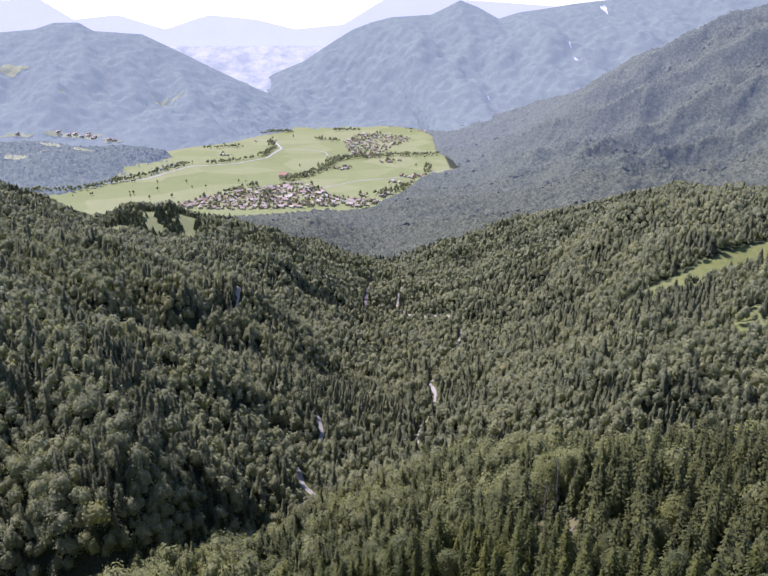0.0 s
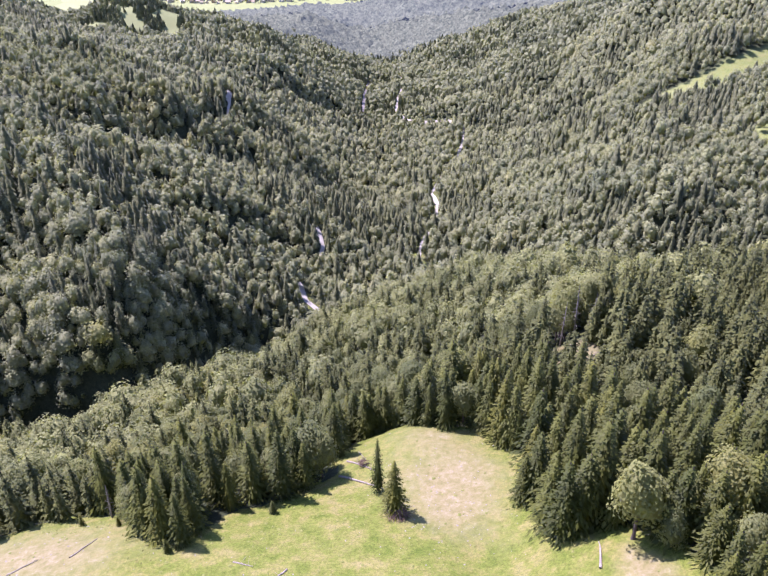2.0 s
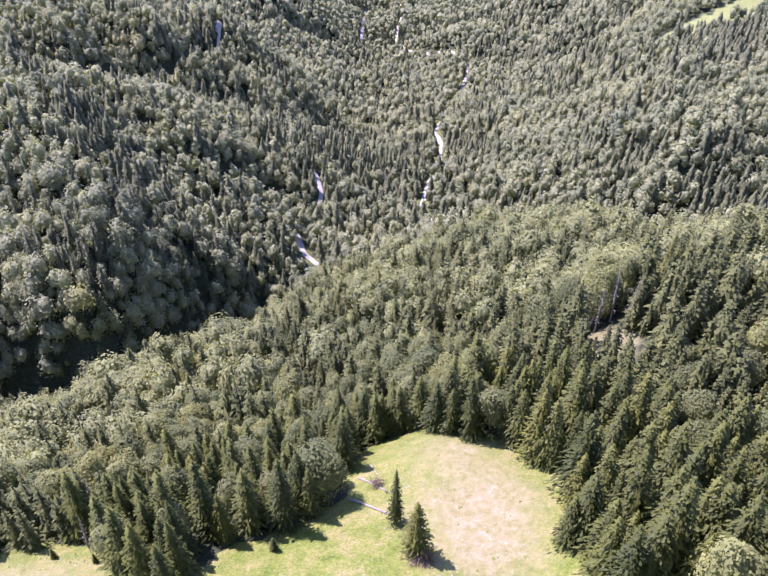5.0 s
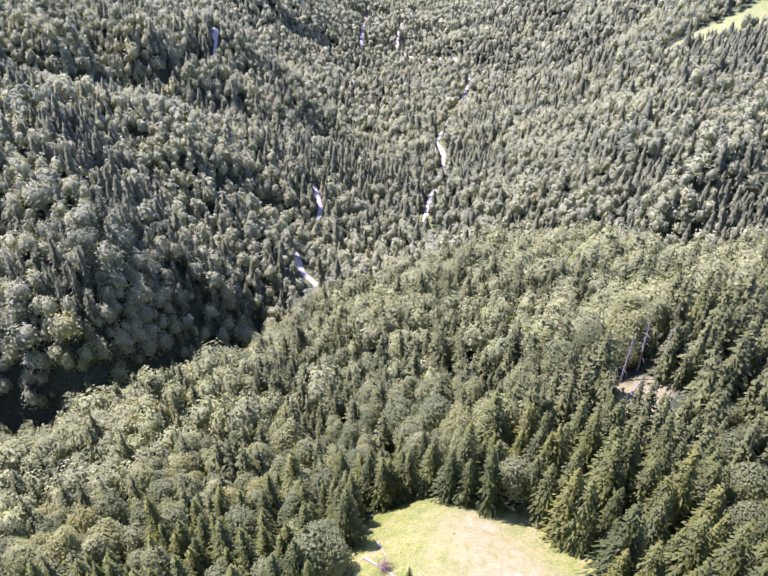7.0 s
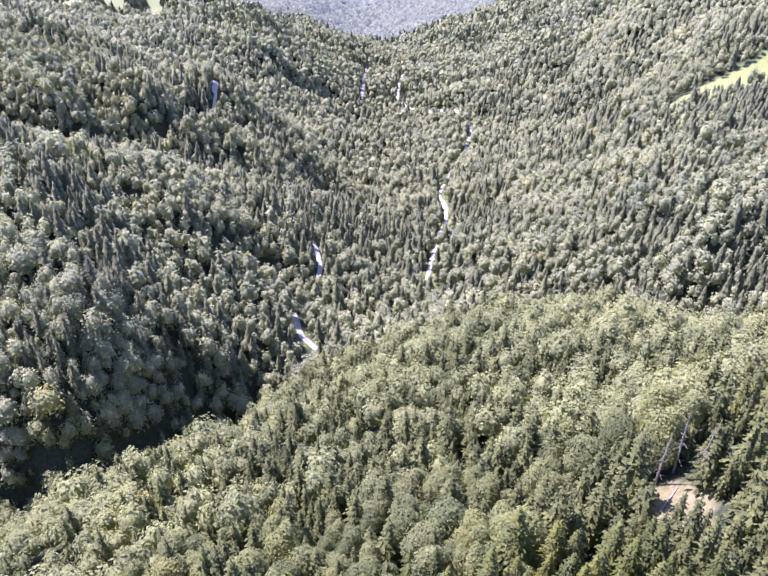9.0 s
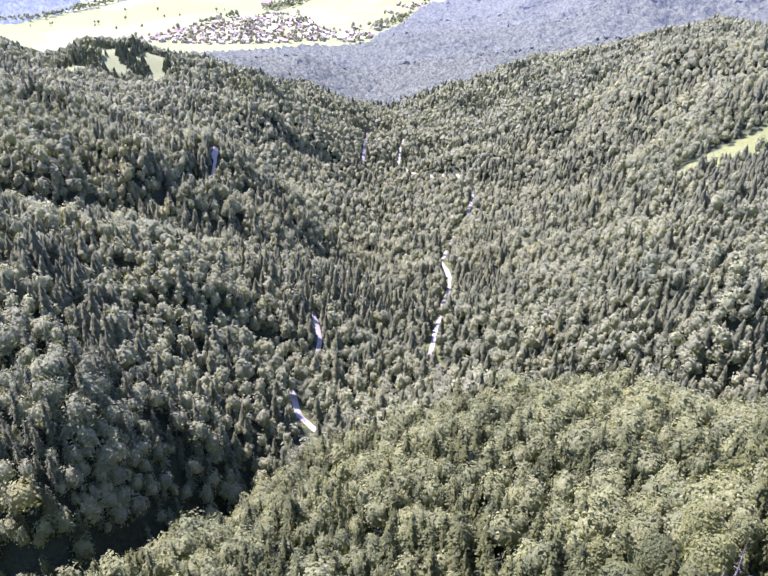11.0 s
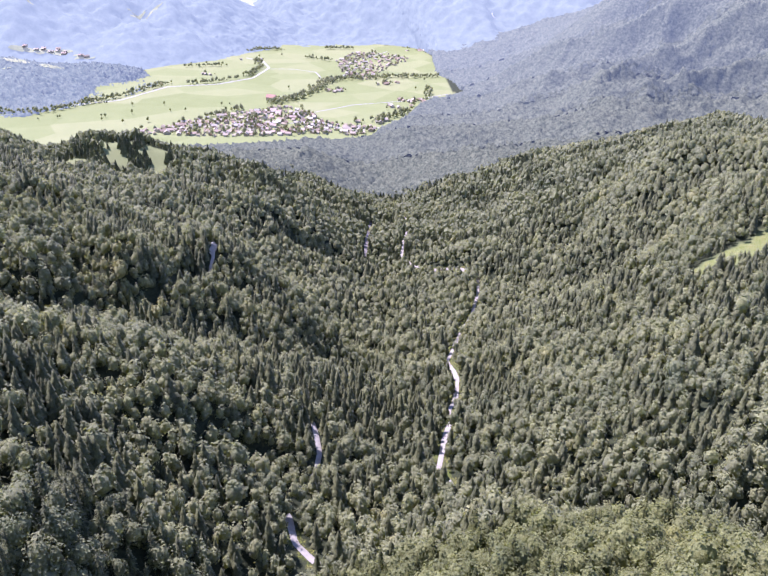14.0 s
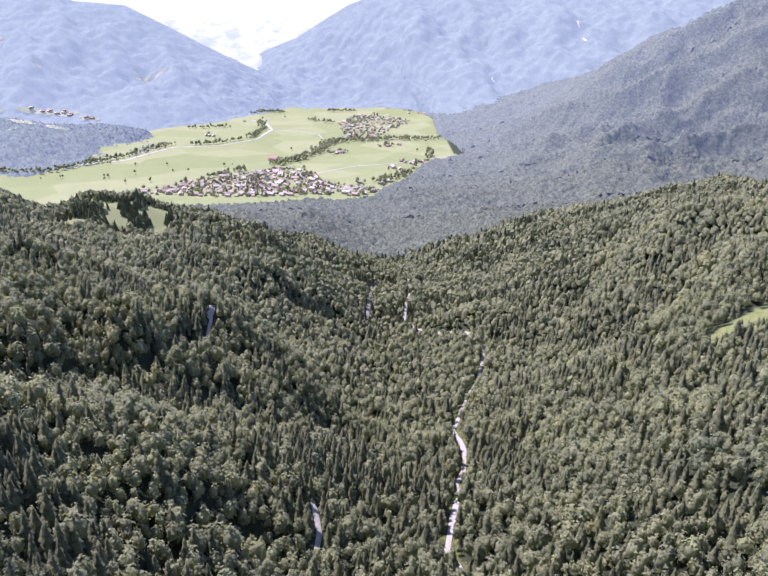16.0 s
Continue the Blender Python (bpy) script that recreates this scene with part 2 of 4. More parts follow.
BEHIND = [(0, 40, -118), (-120, 40, -135), (120, 40, -100), (0, -150, -60), (-300, 0, -140), (300, 0, -90), (-300, 250, -230), (350, 200, -140), (-600, 500, -180), (700, 500, -170), (-900, 900, -220), (1100, 900, -180)]
FLOOR = [(-30, 2000, -480), (-192, 1980, -480), (-349, 1920, -480), (-540, 1900, -480), (-772, 1850, -480), (-981, 2000, -480), (-740, 2600, -480), (-200, 2600, -480), (100, 2500, -480), (-400, 3300, -480),
         (150, 3500, -480), (-1300, 2300, -480), (-1500, 3500, -480), (0, 4500, -480), (-900, 1600, -440), (-1300, 1500, -400)]
KNOTS = np.array(TERRACES + SPUR + SPUR_FOOT + GORGE + LEFT_SLOPE + SIDE_VALLEY + LEFT_FAR + ROAD_VALLEY + RIGHT_GULLY + RIGHT_SLOPE + RIGHT_FAR + MASSIF + BEHIND + FLOOR, float)
SOFTNESS = 8.0


def spline(points):
    d = np.sqrt(((points[:, None, :2] - points[None, :, :2]) ** 2).sum(-1) + SOFTNESS**2)
    n = len(points)
    a = np.zeros((n + 3, n + 3))
    a[:n, :n] = d - 2.0 * np.eye(n)
    a[:n, n] = a[n, :n] = 1
    a[:n, n + 1 :] = points[:, :2] / 1000
    a[n + 1 :, :n] = points[:, :2].T / 1000
    return np.linalg.solve(a, np.r_[points[:, 2], 0, 0, 0])


WEIGHTS = spline(KNOTS)


def rolling(x, y, wave, seed):
    """Smooth unevenness between -1 and 1."""
    a, b = x / wave + seed * 1.7, y / wave - seed * 2.3
    return (np.sin(a * 2.1 + 1.3 * np.sin(b * 1.7)) + np.sin(b * 2.6 + 1.1 * np.sin(a * 1.9 + seed)) + np.sin((a + b) * 1.4 + seed)) / 3


def step(v, lo, hi):
    s = np.clip((v - lo) / (hi - lo), 0, 1)
    return s * s * (3 - 2 * s)


def inside(x, y, poly):
    """Whether points lie in a polygon of the plan."""
    hit = np.zeros(np.shape(x), bool)
    for (ax, ay), (bx, by) in zip(poly, poly[1:] + poly[:1]):
        cross = ((ay > y) != (by > y)) & (x < (bx - ax) * (y - ay) / ((by - ay) or 1e-9) + ax)
        hit ^= cross
    return hit


VALLEY = [(-1500, 2150), (-981, 2235), (-768, 2588), (-744, 2836), (-814, 3203), (-652, 3340), (-557, 3574), (-438, 3746), (-224, 3794), (-5, 3863), (187, 3723), (231, 3465), (218, 3106), (226, 2810), (247, 2628),
          (108, 2396), (72, 2247), (-30, 2084), (-192, 2027), (-349, 1985), (-480, 1930), (-772, 1900), (-1500, 1900)]


# steep clefts of the gorge: a line, its depth and its half width
CLEFTS = [([(-320, 292), (-240, 302), (-183, 324), (-148, 322), (-121, 353), (-94, 388), (-80, 405)], 26, 15), ([(-112, 500), (-88, 530), (-70, 524)], 15, 10), ([(-229, 658), (-190, 700), (-182, 745), (-174, 780)], 16, 11),
          ([(-118, 1030), (-71, 1101)], 15, 14), ([(-130, 717), (-85, 692)], 11, 10), ([(-20, 950), (-6, 920)], 13, 13), ([(18, 715), (27, 700)], 9, 8), ([(225, 850), (262, 800)], 12, 12)]


def to_line(x, y, line):
    """Distance to a bent line of the plan."""
    d = np.full(np.shape(x), 1e9)
    for (ax, ay), (bx, by) in zip(line, line[1:]):
        u = np.clip(((x - ax) * (bx - ax) + (y - ay) * (by - ay)) / ((bx - ax) ** 2 + (by - ay) ** 2), 0, 1)
        d = np.minimum(d, np.hypot(x - ax - u * (bx - ax), y - ay - u * (by - ay)))
    return d


def height(x, y):
    x, y = np.asarray(x, float), np.asarray(y, float)
    z = WEIGHTS[-3] + WEIGHTS[-2] * x / 1000 + WEIGHTS[-1] * y / 1000
    for (kx, ky, _), w in zip(KNOTS, WEIGHTS):
        z = z + w * np.sqrt((x - kx) ** 2 + (y - ky) ** 2 + SOFTNESS**2)
    wild = step(y, 230, 420) * 4 * rolling(x, y, 42, 1) + step(y, 560, 900) * (5 - 15 * np.abs(rolling(x, y * 0.8, 120, 2))) + step(y, 420, 700) * (3 - 8 * np.abs(rolling(x, y, 52, 6)))
    ridges = 1 - 2.4 * np.abs(rolling(0.42 * x + 0.25 * y, y - 0.3 * x, 170, 3))
    wild = wild + step(y, 1600, 2100) * step(x, 260, 560) * (1 - step(y, 2700, 3100)) * (42 * ridges + 28 * (0.5 - np.abs(rolling(x, y, 70, 4))))
    z = z + wild * step(z, -478, -440) + 0.35 * rolling(x, y, 9, 5)
    for line, deep, wide in CLEFTS:
        z = z - deep * np.exp(-((to_line(x, y, line) / wide) ** 2))
    return np.where(y > 1500, np.maximum(z, -480.0 + 0 * z), z)


# ---- plan of clearings, roads and meadows ----
GLADE = [(-170, 70), (-150, 138), (-107, 147), (-95, 152), (-71, 145), (-61, 134), (-51, 127), (-46, 134), (-41, 142), (-33, 143), (-24, 151), (-15, 158), (-16, 172), (-11, 184), (-4, 189), (4, 185), (11, 179),
         (16, 173), (26, 172), (33, 162), (34, 153), (31, 133), (30, 121), (34, 116), (43, 118), (47, 110), (52, 103), (55, 95), (62, 20), (-170, 20)]
MEADOW_STRIP = [(246, 736), (290, 744), (330, 760), (400, 790), (470, 822), (470, 838), (390, 810), (325, 788), (256, 752)]
MEADOW_PATCH = [(214, 797), (240, 792), (254, 826), (233, 853)]
MEADOW_UPPER = [(302, 578), (340, 592), (380, 650), (372, 668), (310, 618)]
KNOLL = [(-445, 1175), (-410, 1214), (-350, 1214), (-300, 1204), (-296, 1150), (-360, 1142), (-435, 1140)]
TRAMPLED = [(55, 213), (61, 202), (70, 205), (72, 216), (66, 223), (58, 222)]
ROAD = [(37, 540), (29, 567), (37, 608), (47, 650), (46, 671), (54, 692), (58, 718), (56, 754), (57, 798), (75, 860), (92, 921), (115, 1010), (120, 1050), (95, 1078), (67, 1086), (36, 1122), (23, 1142), (30, 1220), (44, 1298), (38, 1340), (29, 1384)]
TRACK = [(-46, 452), (-57, 463), (-60, 474)]
TRACK_UPPER = [(-51, 538), (-50, 552), (-54, 572)]
STREAM = [(-28, 1146), (-25, 1232), (-22, 1300), (-22, 1352)]
TRACK_SIDE = [(-165, 812), (-164, 800), (-166, 784), (-172, 765), (-179, 748), (-184, 734)]
SCREE = [(-169, 802), (-165, 800), (-162, 808), (-163, 815), (-166, 822), (-168, 816), (-167, 809)]


def along(points, gap):
    """Places every gap metres on a line."""
    p = np.array(points, float)
    seg = np.linalg.norm(np.diff(p, axis=0), axis=1)
    s = np.r_[0, np.cumsum(seg)]
    t = np.linspace(0, s[-1], max(2, int(s[-1] / gap) + 1))
    return np.stack([np.interp(t, s, p[:, k]) for k in range(p.shape[1])], 1)


def off_line(x, y, points, gap=4.0):
    """Distance to a line, and how far beyond a place towards the viewer's side it lies."""
    d = np.full(np.shape(x), 1e9)
    for px, py in along(points, gap):
        dx, dy = x - px, y - py
        d = np.minimum(d, np.hypot(dx, np.where(dy < 0, dy * 0.45, dy)))
    return d


# ---- ground ----
def axis(stops):
    out = []
    for (a, da), (b, db) in zip(stops, stops[1:]):
        n = max(2, int((b - a) / ((da + db) / 2)))
        u = np.linspace(0, 1, n, endpoint=False)
        out.append(a + (b - a) * (u * 2 * da / (da + db) + u * u * (db - da) / (da + db)))
    return np.r_[np.concatenate(out), stops[-1][0]]


M_GROUND = ground_material()


def make_ground():
    xs = axis([(-4900, 400), (-1600, 60), (-700, 16), (-220, 7), (-120, 2.6), (110, 2.6), (260, 8), (900, 18), (1800, 50), (4900, 400)])
    ys = axis([(-2500, 300), (0, 12), (80, 2.6), (230, 2.6), (600, 8), (1500, 15), (2300, 30), (3900, 60), (4980, 160)])
    gx, gy = np.meshgrid(xs, ys)
    gz = height(gx, gy)
    gz = gz - 45 * step(gz, -478, -440) * step(gy, 1530, 1600)
    n, k = gx.shape
    ids = np.arange(n * k).reshape(n, k)
    faces = np.stack([ids[:-1, :-1], ids[:-1, 1:], ids[1:, 1:], ids[1:, :-1]], -1).reshape(-1, 4)
    me = mesh_from("ground", np.stack([gx, gy, gz], -1).reshape(-1, 3), faces, M_GROUND, True)
    x, y = gx.ravel(), gy.ravel()
    glade = inside(x, y, GLADE) | inside(x - 5, y, GLADE) | inside(x - 3, y - 3, GLADE)
    mown = np.zeros(len(x), bool)
    for poly in (MEADOW_STRIP, MEADOW_PATCH, MEADOW_UPPER):
        mown |= inside(x, y, poly) | inside(x, y + 14, poly)
    knoll = inside(x, y, KNOLL)
    verge = (to_line(x, y, ROAD) < 8) | (to_line(x, y, TRACK) < 6)
    wet = rolling(x, y, 11, 8) * 0.5 + rolling(x, y, 4, 9) * 0.4
    pale = np.exp(-(((x - 16) / 13) ** 2 + ((y - 146) / 17) ** 2)) * 1.5 + np.exp(-(((x + 95) / 34) ** 2 + ((y - 130) / 15) ** 2)) * 1.15 + np.exp(-(((x - 10) / 13) ** 2 + ((y - 171) / 9) ** 2)) * 0.75 + np.exp(-(((x - 49) / 4) ** 2 + ((y - 101) / 8) ** 2)) * 1.6
    stony = np.where(inside(x, y, GLADE), np.clip(pale + 0.35 * wet - 0.12, 0, 1), 0)
    stony = np.maximum(stony, inside(x, y, TRAMPLED) * 0.7)
    paint(me, "grass", np.maximum(np.maximum(glade, 0.40 * mown), 0.40 * verge))
    paint(me, "stony", stony)
    valley = inside(x, y, VALLEY) | ((y > 1900) & (gz.ravel() < -479) & (x < 240))
    paint(me, "meadow", np.maximum(valley, np.maximum(0.8 * mown, 0.85 * knoll)))
    return tagged(new("ground", me), "mountain ground with forest floor, grassy glades and valley meadows", "ground", kind="structure")


make_ground()


# ---- trees ----
def spruce_sprays(rng, whorls, arms, per, droop=0.5, girth=0.16, thick=0.028):
    """Whorls of drooping branches, each a row of overlapping sprays of needles; one unit high."""
    verts, faces = [], []
    for w in range(whorls):
        f = w / (whorls - 1)
        z0 = 0.09 + 0.88 * f**0.95
        reach = (girth * (1 - f) ** 0.75 + 0.014) * rng.uniform(0.85, 1.12)
        count = max(4, int(arms * (1 - 0.5 * f)))
        a0 = rng.uniform(0, 6.28)
        for b in range(count):
            a = a0 + 6.283 * (b + rng.uniform(-0.35, 0.35)) / count
            r = reach * rng.uniform(0.6, 1.22)
            along_arm = r / per
            for j in range(per):
                u0, u1 = (j + 0.1) / per, min(1.0, (j + 1.35) / per)
                t = a + rng.uniform(-0.28, 0.28)
                c, s = math.cos(t), math.sin(t)
                half = min(0.8 * along_arm, thick) * rng.uniform(0.7, 1.1) + 0.003
                roll = rng.uniform(-0.6, 0.6) * half
                base = len(verts)
                for u, k in ((u0, 0), (0.45 * u0 + 0.55 * u1, 1), (0.45 * u0 + 0.55 * u1, -1), (u1, 0)):
                    d = r * u
                    z = z0 + r * (0.22 * u - droop * 1.15 * u * u) - 0.35 * half * abs(k) + roll * k
                    verts.append((c * d - s * half * k, s * d + c * half * k, z))
                faces += [(base, base + 2, base + 3), (base, base + 3, base + 1)]
    core = len(verts)
    for b in range(6):
        verts.append((0.5 * girth * math.cos(1.047 * b), 0.5 * girth * math.sin(1.047 * b), 0.12))
    verts.append((0, 0, 0.985))
    faces += [(core + b, core + (b + 1) % 6, core + 6) for b in range(6)]
    return np.array(verts), np.array(faces)


def spruce_tiers(rng, tiers, points, girth=0.19):
    """A far spruce: ragged skirts one over another; one unit high."""
    verts, faces = [], []
    for w in range(tiers):
        f = w / tiers
        z0, z1 = 0.10 + 0.86 * f, min(1.0, 0.10 + 0.86 * (f + 1.9 / tiers))
        r = girth * (1 - f) ** 0.85 + 0.012
        base = len(verts)
        verts.append((rng.uniform(-0.01, 0.01), rng.uniform(-0.01, 0.01), z1))
        a0 = rng.uniform(0, 6.28)
        for b in range(points * 2):
            a = a0 + 3.1416 * b / points
            rr = r * (rng.uniform(0.95, 1.25) if b % 2 else rng.uniform(0.5, 0.68))
            verts.append((rr * math.cos(a), rr * math.sin(a), z0 - 0.02 * (b % 2) + rng.uniform(-0.012, 0.012)))
        n = points * 2
        faces += [(base, base + 1 + b, base + 1 + (b + 1) % n) for b in range(n)]
    return np.array(verts), np.array(faces)


def ball(level):
    bm = bmesh.new()
    bmesh.ops.create_icosphere(bm, subdivisions=level, radius=1)
    v = np.array([q.co for q in bm.verts])
    f = np.array([[q.index for q in p.verts] for p in bm.faces])
    bm.free()
    return v, f


BALLS = {n: ball(n) for n in (1, 2, 3)}


def lumpy(rng, level, centre, radius, rough, open_below=False):
    v, f = BALLS[level]
    if open_below:
        f = f[v[f].mean(1)[:, 2] > -0.5]
    n = rng.normal(size=(4, 3)) * 2.2
    wob = sum(np.sin(v @ q + rng.uniform(0, 6)) for q in n) / 4
    r = 1 + rough * wob[:, None] + rough * 0.6 * rng.uniform(-1, 1, (len(v), 1))
    return v * r * radius + centre, f


def leaf_dome(rng, level, leaves, spray, low=-0.75, fill=0.76, broad=1.0):
    """A broad crown: a dome with bulging boughs, and sprays of leaves standing off it; one unit high."""
    wide, mid, half = broad * rng.uniform(0.20, 0.275), 0.58, rng.uniform(0.37, 0.43)
    boughs = rng.normal(size=(11, 3)) * (1, 1, 0.7) + (0, 0, 0.25)
    boughs /= np.linalg.norm(boughs, axis=1)[:, None]
    swell = rng.uniform(0.16, 0.40, 11)
    lean = rng.uniform(-0.05, 0.05, 2)

    def skin(way):
        near = np.clip(way @ boughs.T, -1, 1)
        bulge = (swell * np.exp(-((1 - near) / 0.13))).max(1)
        r = (0.74 + bulge)[:, None]
        p = way * r * (wide, wide, half)
        p[:, :2] *= 1 - 0.24 * np.clip(p[:, 2:] / half, -1, 1)
        p[:, :2] += lean * (p[:, 2:] / half)
        return p + (0, 0, mid)

    v, f = BALLS[level]
    f = f[v[f].mean(1)[:, 2] > low - 0.15]
    core = skin(v / np.linalg.norm(v, axis=1)[:, None]) - (0, 0, mid)
    core = core * fill * (1 + 0.06 * rng.uniform(-1, 1, (len(v), 1))) + (0, 0, mid)
    vs, fs = [core], [f]
    if leaves:
        way = rng.normal(size=(leaves * 2, 3)) + (0, 0, 0.25)
        way /= np.linalg.norm(way, axis=1)[:, None]
        way = way[way[:, 2] > low][:leaves]
        n = len(way)
        at = skin(way)
        at = (at - (0, 0, mid)) * rng.uniform(0.78, 1.08, (n, 1)) + (0, 0, mid)
        face = way * (1, 1, 0.8) + 0.24 * rng.normal(size=(n, 3)) + (0, 0, 0.35)
        face /= np.linalg.norm(face, axis=1)[:, None]
        t = np.cross(face, rng.normal(size=(n, 3)))
        t /= np.linalg.norm(t, axis=1)[:, None]
        b = np.cross(face, t)
        size = spray * rng.uniform(0.6, 1.3, (n, 1))
        sag = face * size * rng.uniform(0.1, 0.55, (n, 1))
        tips = np.stack([at - t * size * 0.8 - b * size * 0.5, at + t * size * 0.8 - b * size * 0.5, at + b * size - sag], 1).reshape(-1, 3)
        vs.append(tips)
        fs.append(len(core) + 3 * np.arange(n)[:, None] + [0, 1, 2])
    return np.concatenate(vs), np.concatenate(fs)


def far_dome(rng):
    """A crown far off: a lopsided knob with a crease or two; one unit high."""
    a = np.arange(6) * 1.047 + rng.uniform(0, 1)
    rings = []
    for r, z in ((0.31, 0.30), (0.25, 0.72)):
        rr = r * rng.uniform(0.65, 1.35, 6)
        rings.append(np.stack([rr * np.cos(a), rr * np.sin(a), z + rng.uniform(-0.1, 0.1, 6)], 1))
    v = np.concatenate(rings + [np.array([[rng.uniform(-0.08, 0.08), rng.uniform(-0.08, 0.08), 0.98]])])
    f = []
    for k in range(6):
        j = (k + 1) % 6
        f += [(k, j, 6 + j), (k, 6 + j, 6 + k), (6 + k, 6 + j, 12)]
    n = 5
    at = v[rng.integers(6, 13, n)] + rng.uniform(-0.06, 0.06, (n, 3))
    tips = (at[:, None] + rng.normal(0, 0.075, (n, 3, 3))).reshape(-1, 3)
    return np.r_[v, tips], np.r_[np.array(f), 13 + 3 * np.arange(n)[:, None] + [0, 1, 2]]


def shaft(rng, foot, top, tall, sides=7, rings=5):
    """A tapered trunk with a flared foot, one unit of tree high."""
    verts, faces = [], []
    bend = rng.uniform(-0.012, 0.012, (rings + 1, 2))
    for k in range(rings + 1):
        u = k / rings
        r = foot + (top - foot) * u + 0.6 * foot * max(0, 0.18 - u) / 0.18
        for s in range(sides):
            a = 6.283 * s / sides
            verts.append((r * math.cos(a) + bend[k, 0] * u, r * math.sin(a) + bend[k, 1] * u, -0.05 + (tall + 0.05) * u))
    for k in range(rings):
        for s in range(sides):
            i, j = k * sides + s, k * sides + (s + 1) % sides
            faces.append((i, j, j + sides, i + sides))
    return np.array(verts), np.array(faces)


rng = np.random.default_rng(7)


def tree_thing(kind, crown, trunk, mat, label):
    thing = tagged(new(kind), label, "tree", group=kind + "s of the near forest")
    for name, (v, f), m in (("trunk", trunk, M_BARK), ("crown", crown, mat)):
        new(name, mesh_from(name, v, f, m, True)).parent = thing
    return thing


def scatter(x0, x1, y0, y1, cell):
    """Uneven places about one to a cell."""
    gx, gy = np.meshgrid(np.arange(x0, x1, cell), np.arange(y0, y1, cell))
    x = gx.ravel() + rng.uniform(-0.42, 0.42, gx.size) * cell
    y = gy.ravel() + rng.uniform(-0.42, 0.42, gy.size) * cell
    return x, y


def grove(x0, x1, y0, y1, cell):
    """Places for trees, closer set in plan where the ground is steep."""
    x, y = scatter(x0, x1, y0, y1, cell)
    more_x, more_y = scatter(x0, x1, y0, y1, cell)
    fall = np.hypot(height(more_x + 5, more_y) - height(more_x - 5, more_y), height(more_x, more_y + 5) - height(more_x, more_y - 5)) / 10
    ok = rng.uniform(0, 1, len(more_x)) < 0.9 * (np.sqrt(1 + fall**2) - 1)
    return np.r_[x, more_x[ok]], np.r_[y, more_y[ok]]


def wooded(x, y):
    ok = ~inside(x, y, VALLEY) & ~inside(x, y, GLADE)
    for poly in (MEADOW_STRIP, MEADOW_PATCH):
        for back in (0, 9, 17):
            ok &= ~inside(x, y + back, poly)
    sparse = rng.uniform(0, 1, x.shape)
    ok &= ~(inside(x, y, KNOLL) & (rolling(x, y, 17, 14) < 0.0)) & ~(inside(x, y, MEADOW_UPPER) & (sparse > 0.3))
    ok &= ~inside(x, y, TRAMPLED)
    ok &= ~inside(x, y, SCREE) & ~inside(x, y + 10, SCREE) & ~inside(x, y + 20, SCREE) & ~inside(x, y + 30, SCREE)
    fall = np.hypot(height(x + 3, y) - height(x - 3, y), height(x, y + 3) - height(x, y - 3)) / 6
    ok &= fall < 3.6
    for line, _, wide in CLEFTS[:3]:
        ok &= ~((to_line(x, y, line) < wide * 0.55) & (sparse > 0.3))
    near = (y > 430) & (y < 1420) & (np.abs(x) < 200)
    for line, clear in ((ROAD[:12], 4.3), (ROAD[11:], 2.8), (TRACK, 5.2), (TRACK_UPPER, 4.0), (TRACK_SIDE, 4.0), (STREAM, 4.0), ([(-50, 440), (-54, 458)], 6.0)):
        ok &= ~(near & (off_line(x, y, line) < clear))
    return ok


def spruce_share(x, y):
    p = np.where(y > 440, 0.20, 0.33) + 0.42 * rolling(x, y, 70, 11) + 0.42 * rolling(x, y, 22, 12)
    p = np.where((x > 24) & (y < np.maximum(235 - 0.3 * (x - 24), 222 + 0.7 * (x - 60))) & (y < 330), 0.95, p)
    p = np.where((y < 205) & (x <= 24), 0.70, p)
    p = np.where((y < 172) & (x <= 24), 0.85, p)
    p = np.maximum(p, 0.95 * np.exp(-(((x + 45) / 75) ** 2 + ((y - 640) / 85) ** 2)))
    p = np.maximum(p, 0.9 * np.exp(-(((x - 80) / 30) ** 2 + ((y - 690) / 60) ** 2)))
    p = np.maximum(p, 0.85 * np.exp(-(((x - 290) / 70) ** 2 + ((y - 690) / 40) ** 2)))
    p = np.where((y > 195) & (y < 440) & (x > -140), p + 0.04, p)
    p = np.where((y > 172) & (y < 260) & (x < -60), 0.3, p)
    p = np.where(y > 1120, p + 0.08, p)
    p = np.where(inside(x, y, KNOLL), 0.9, p)
    return np.clip(p, 0.05, 0.97)


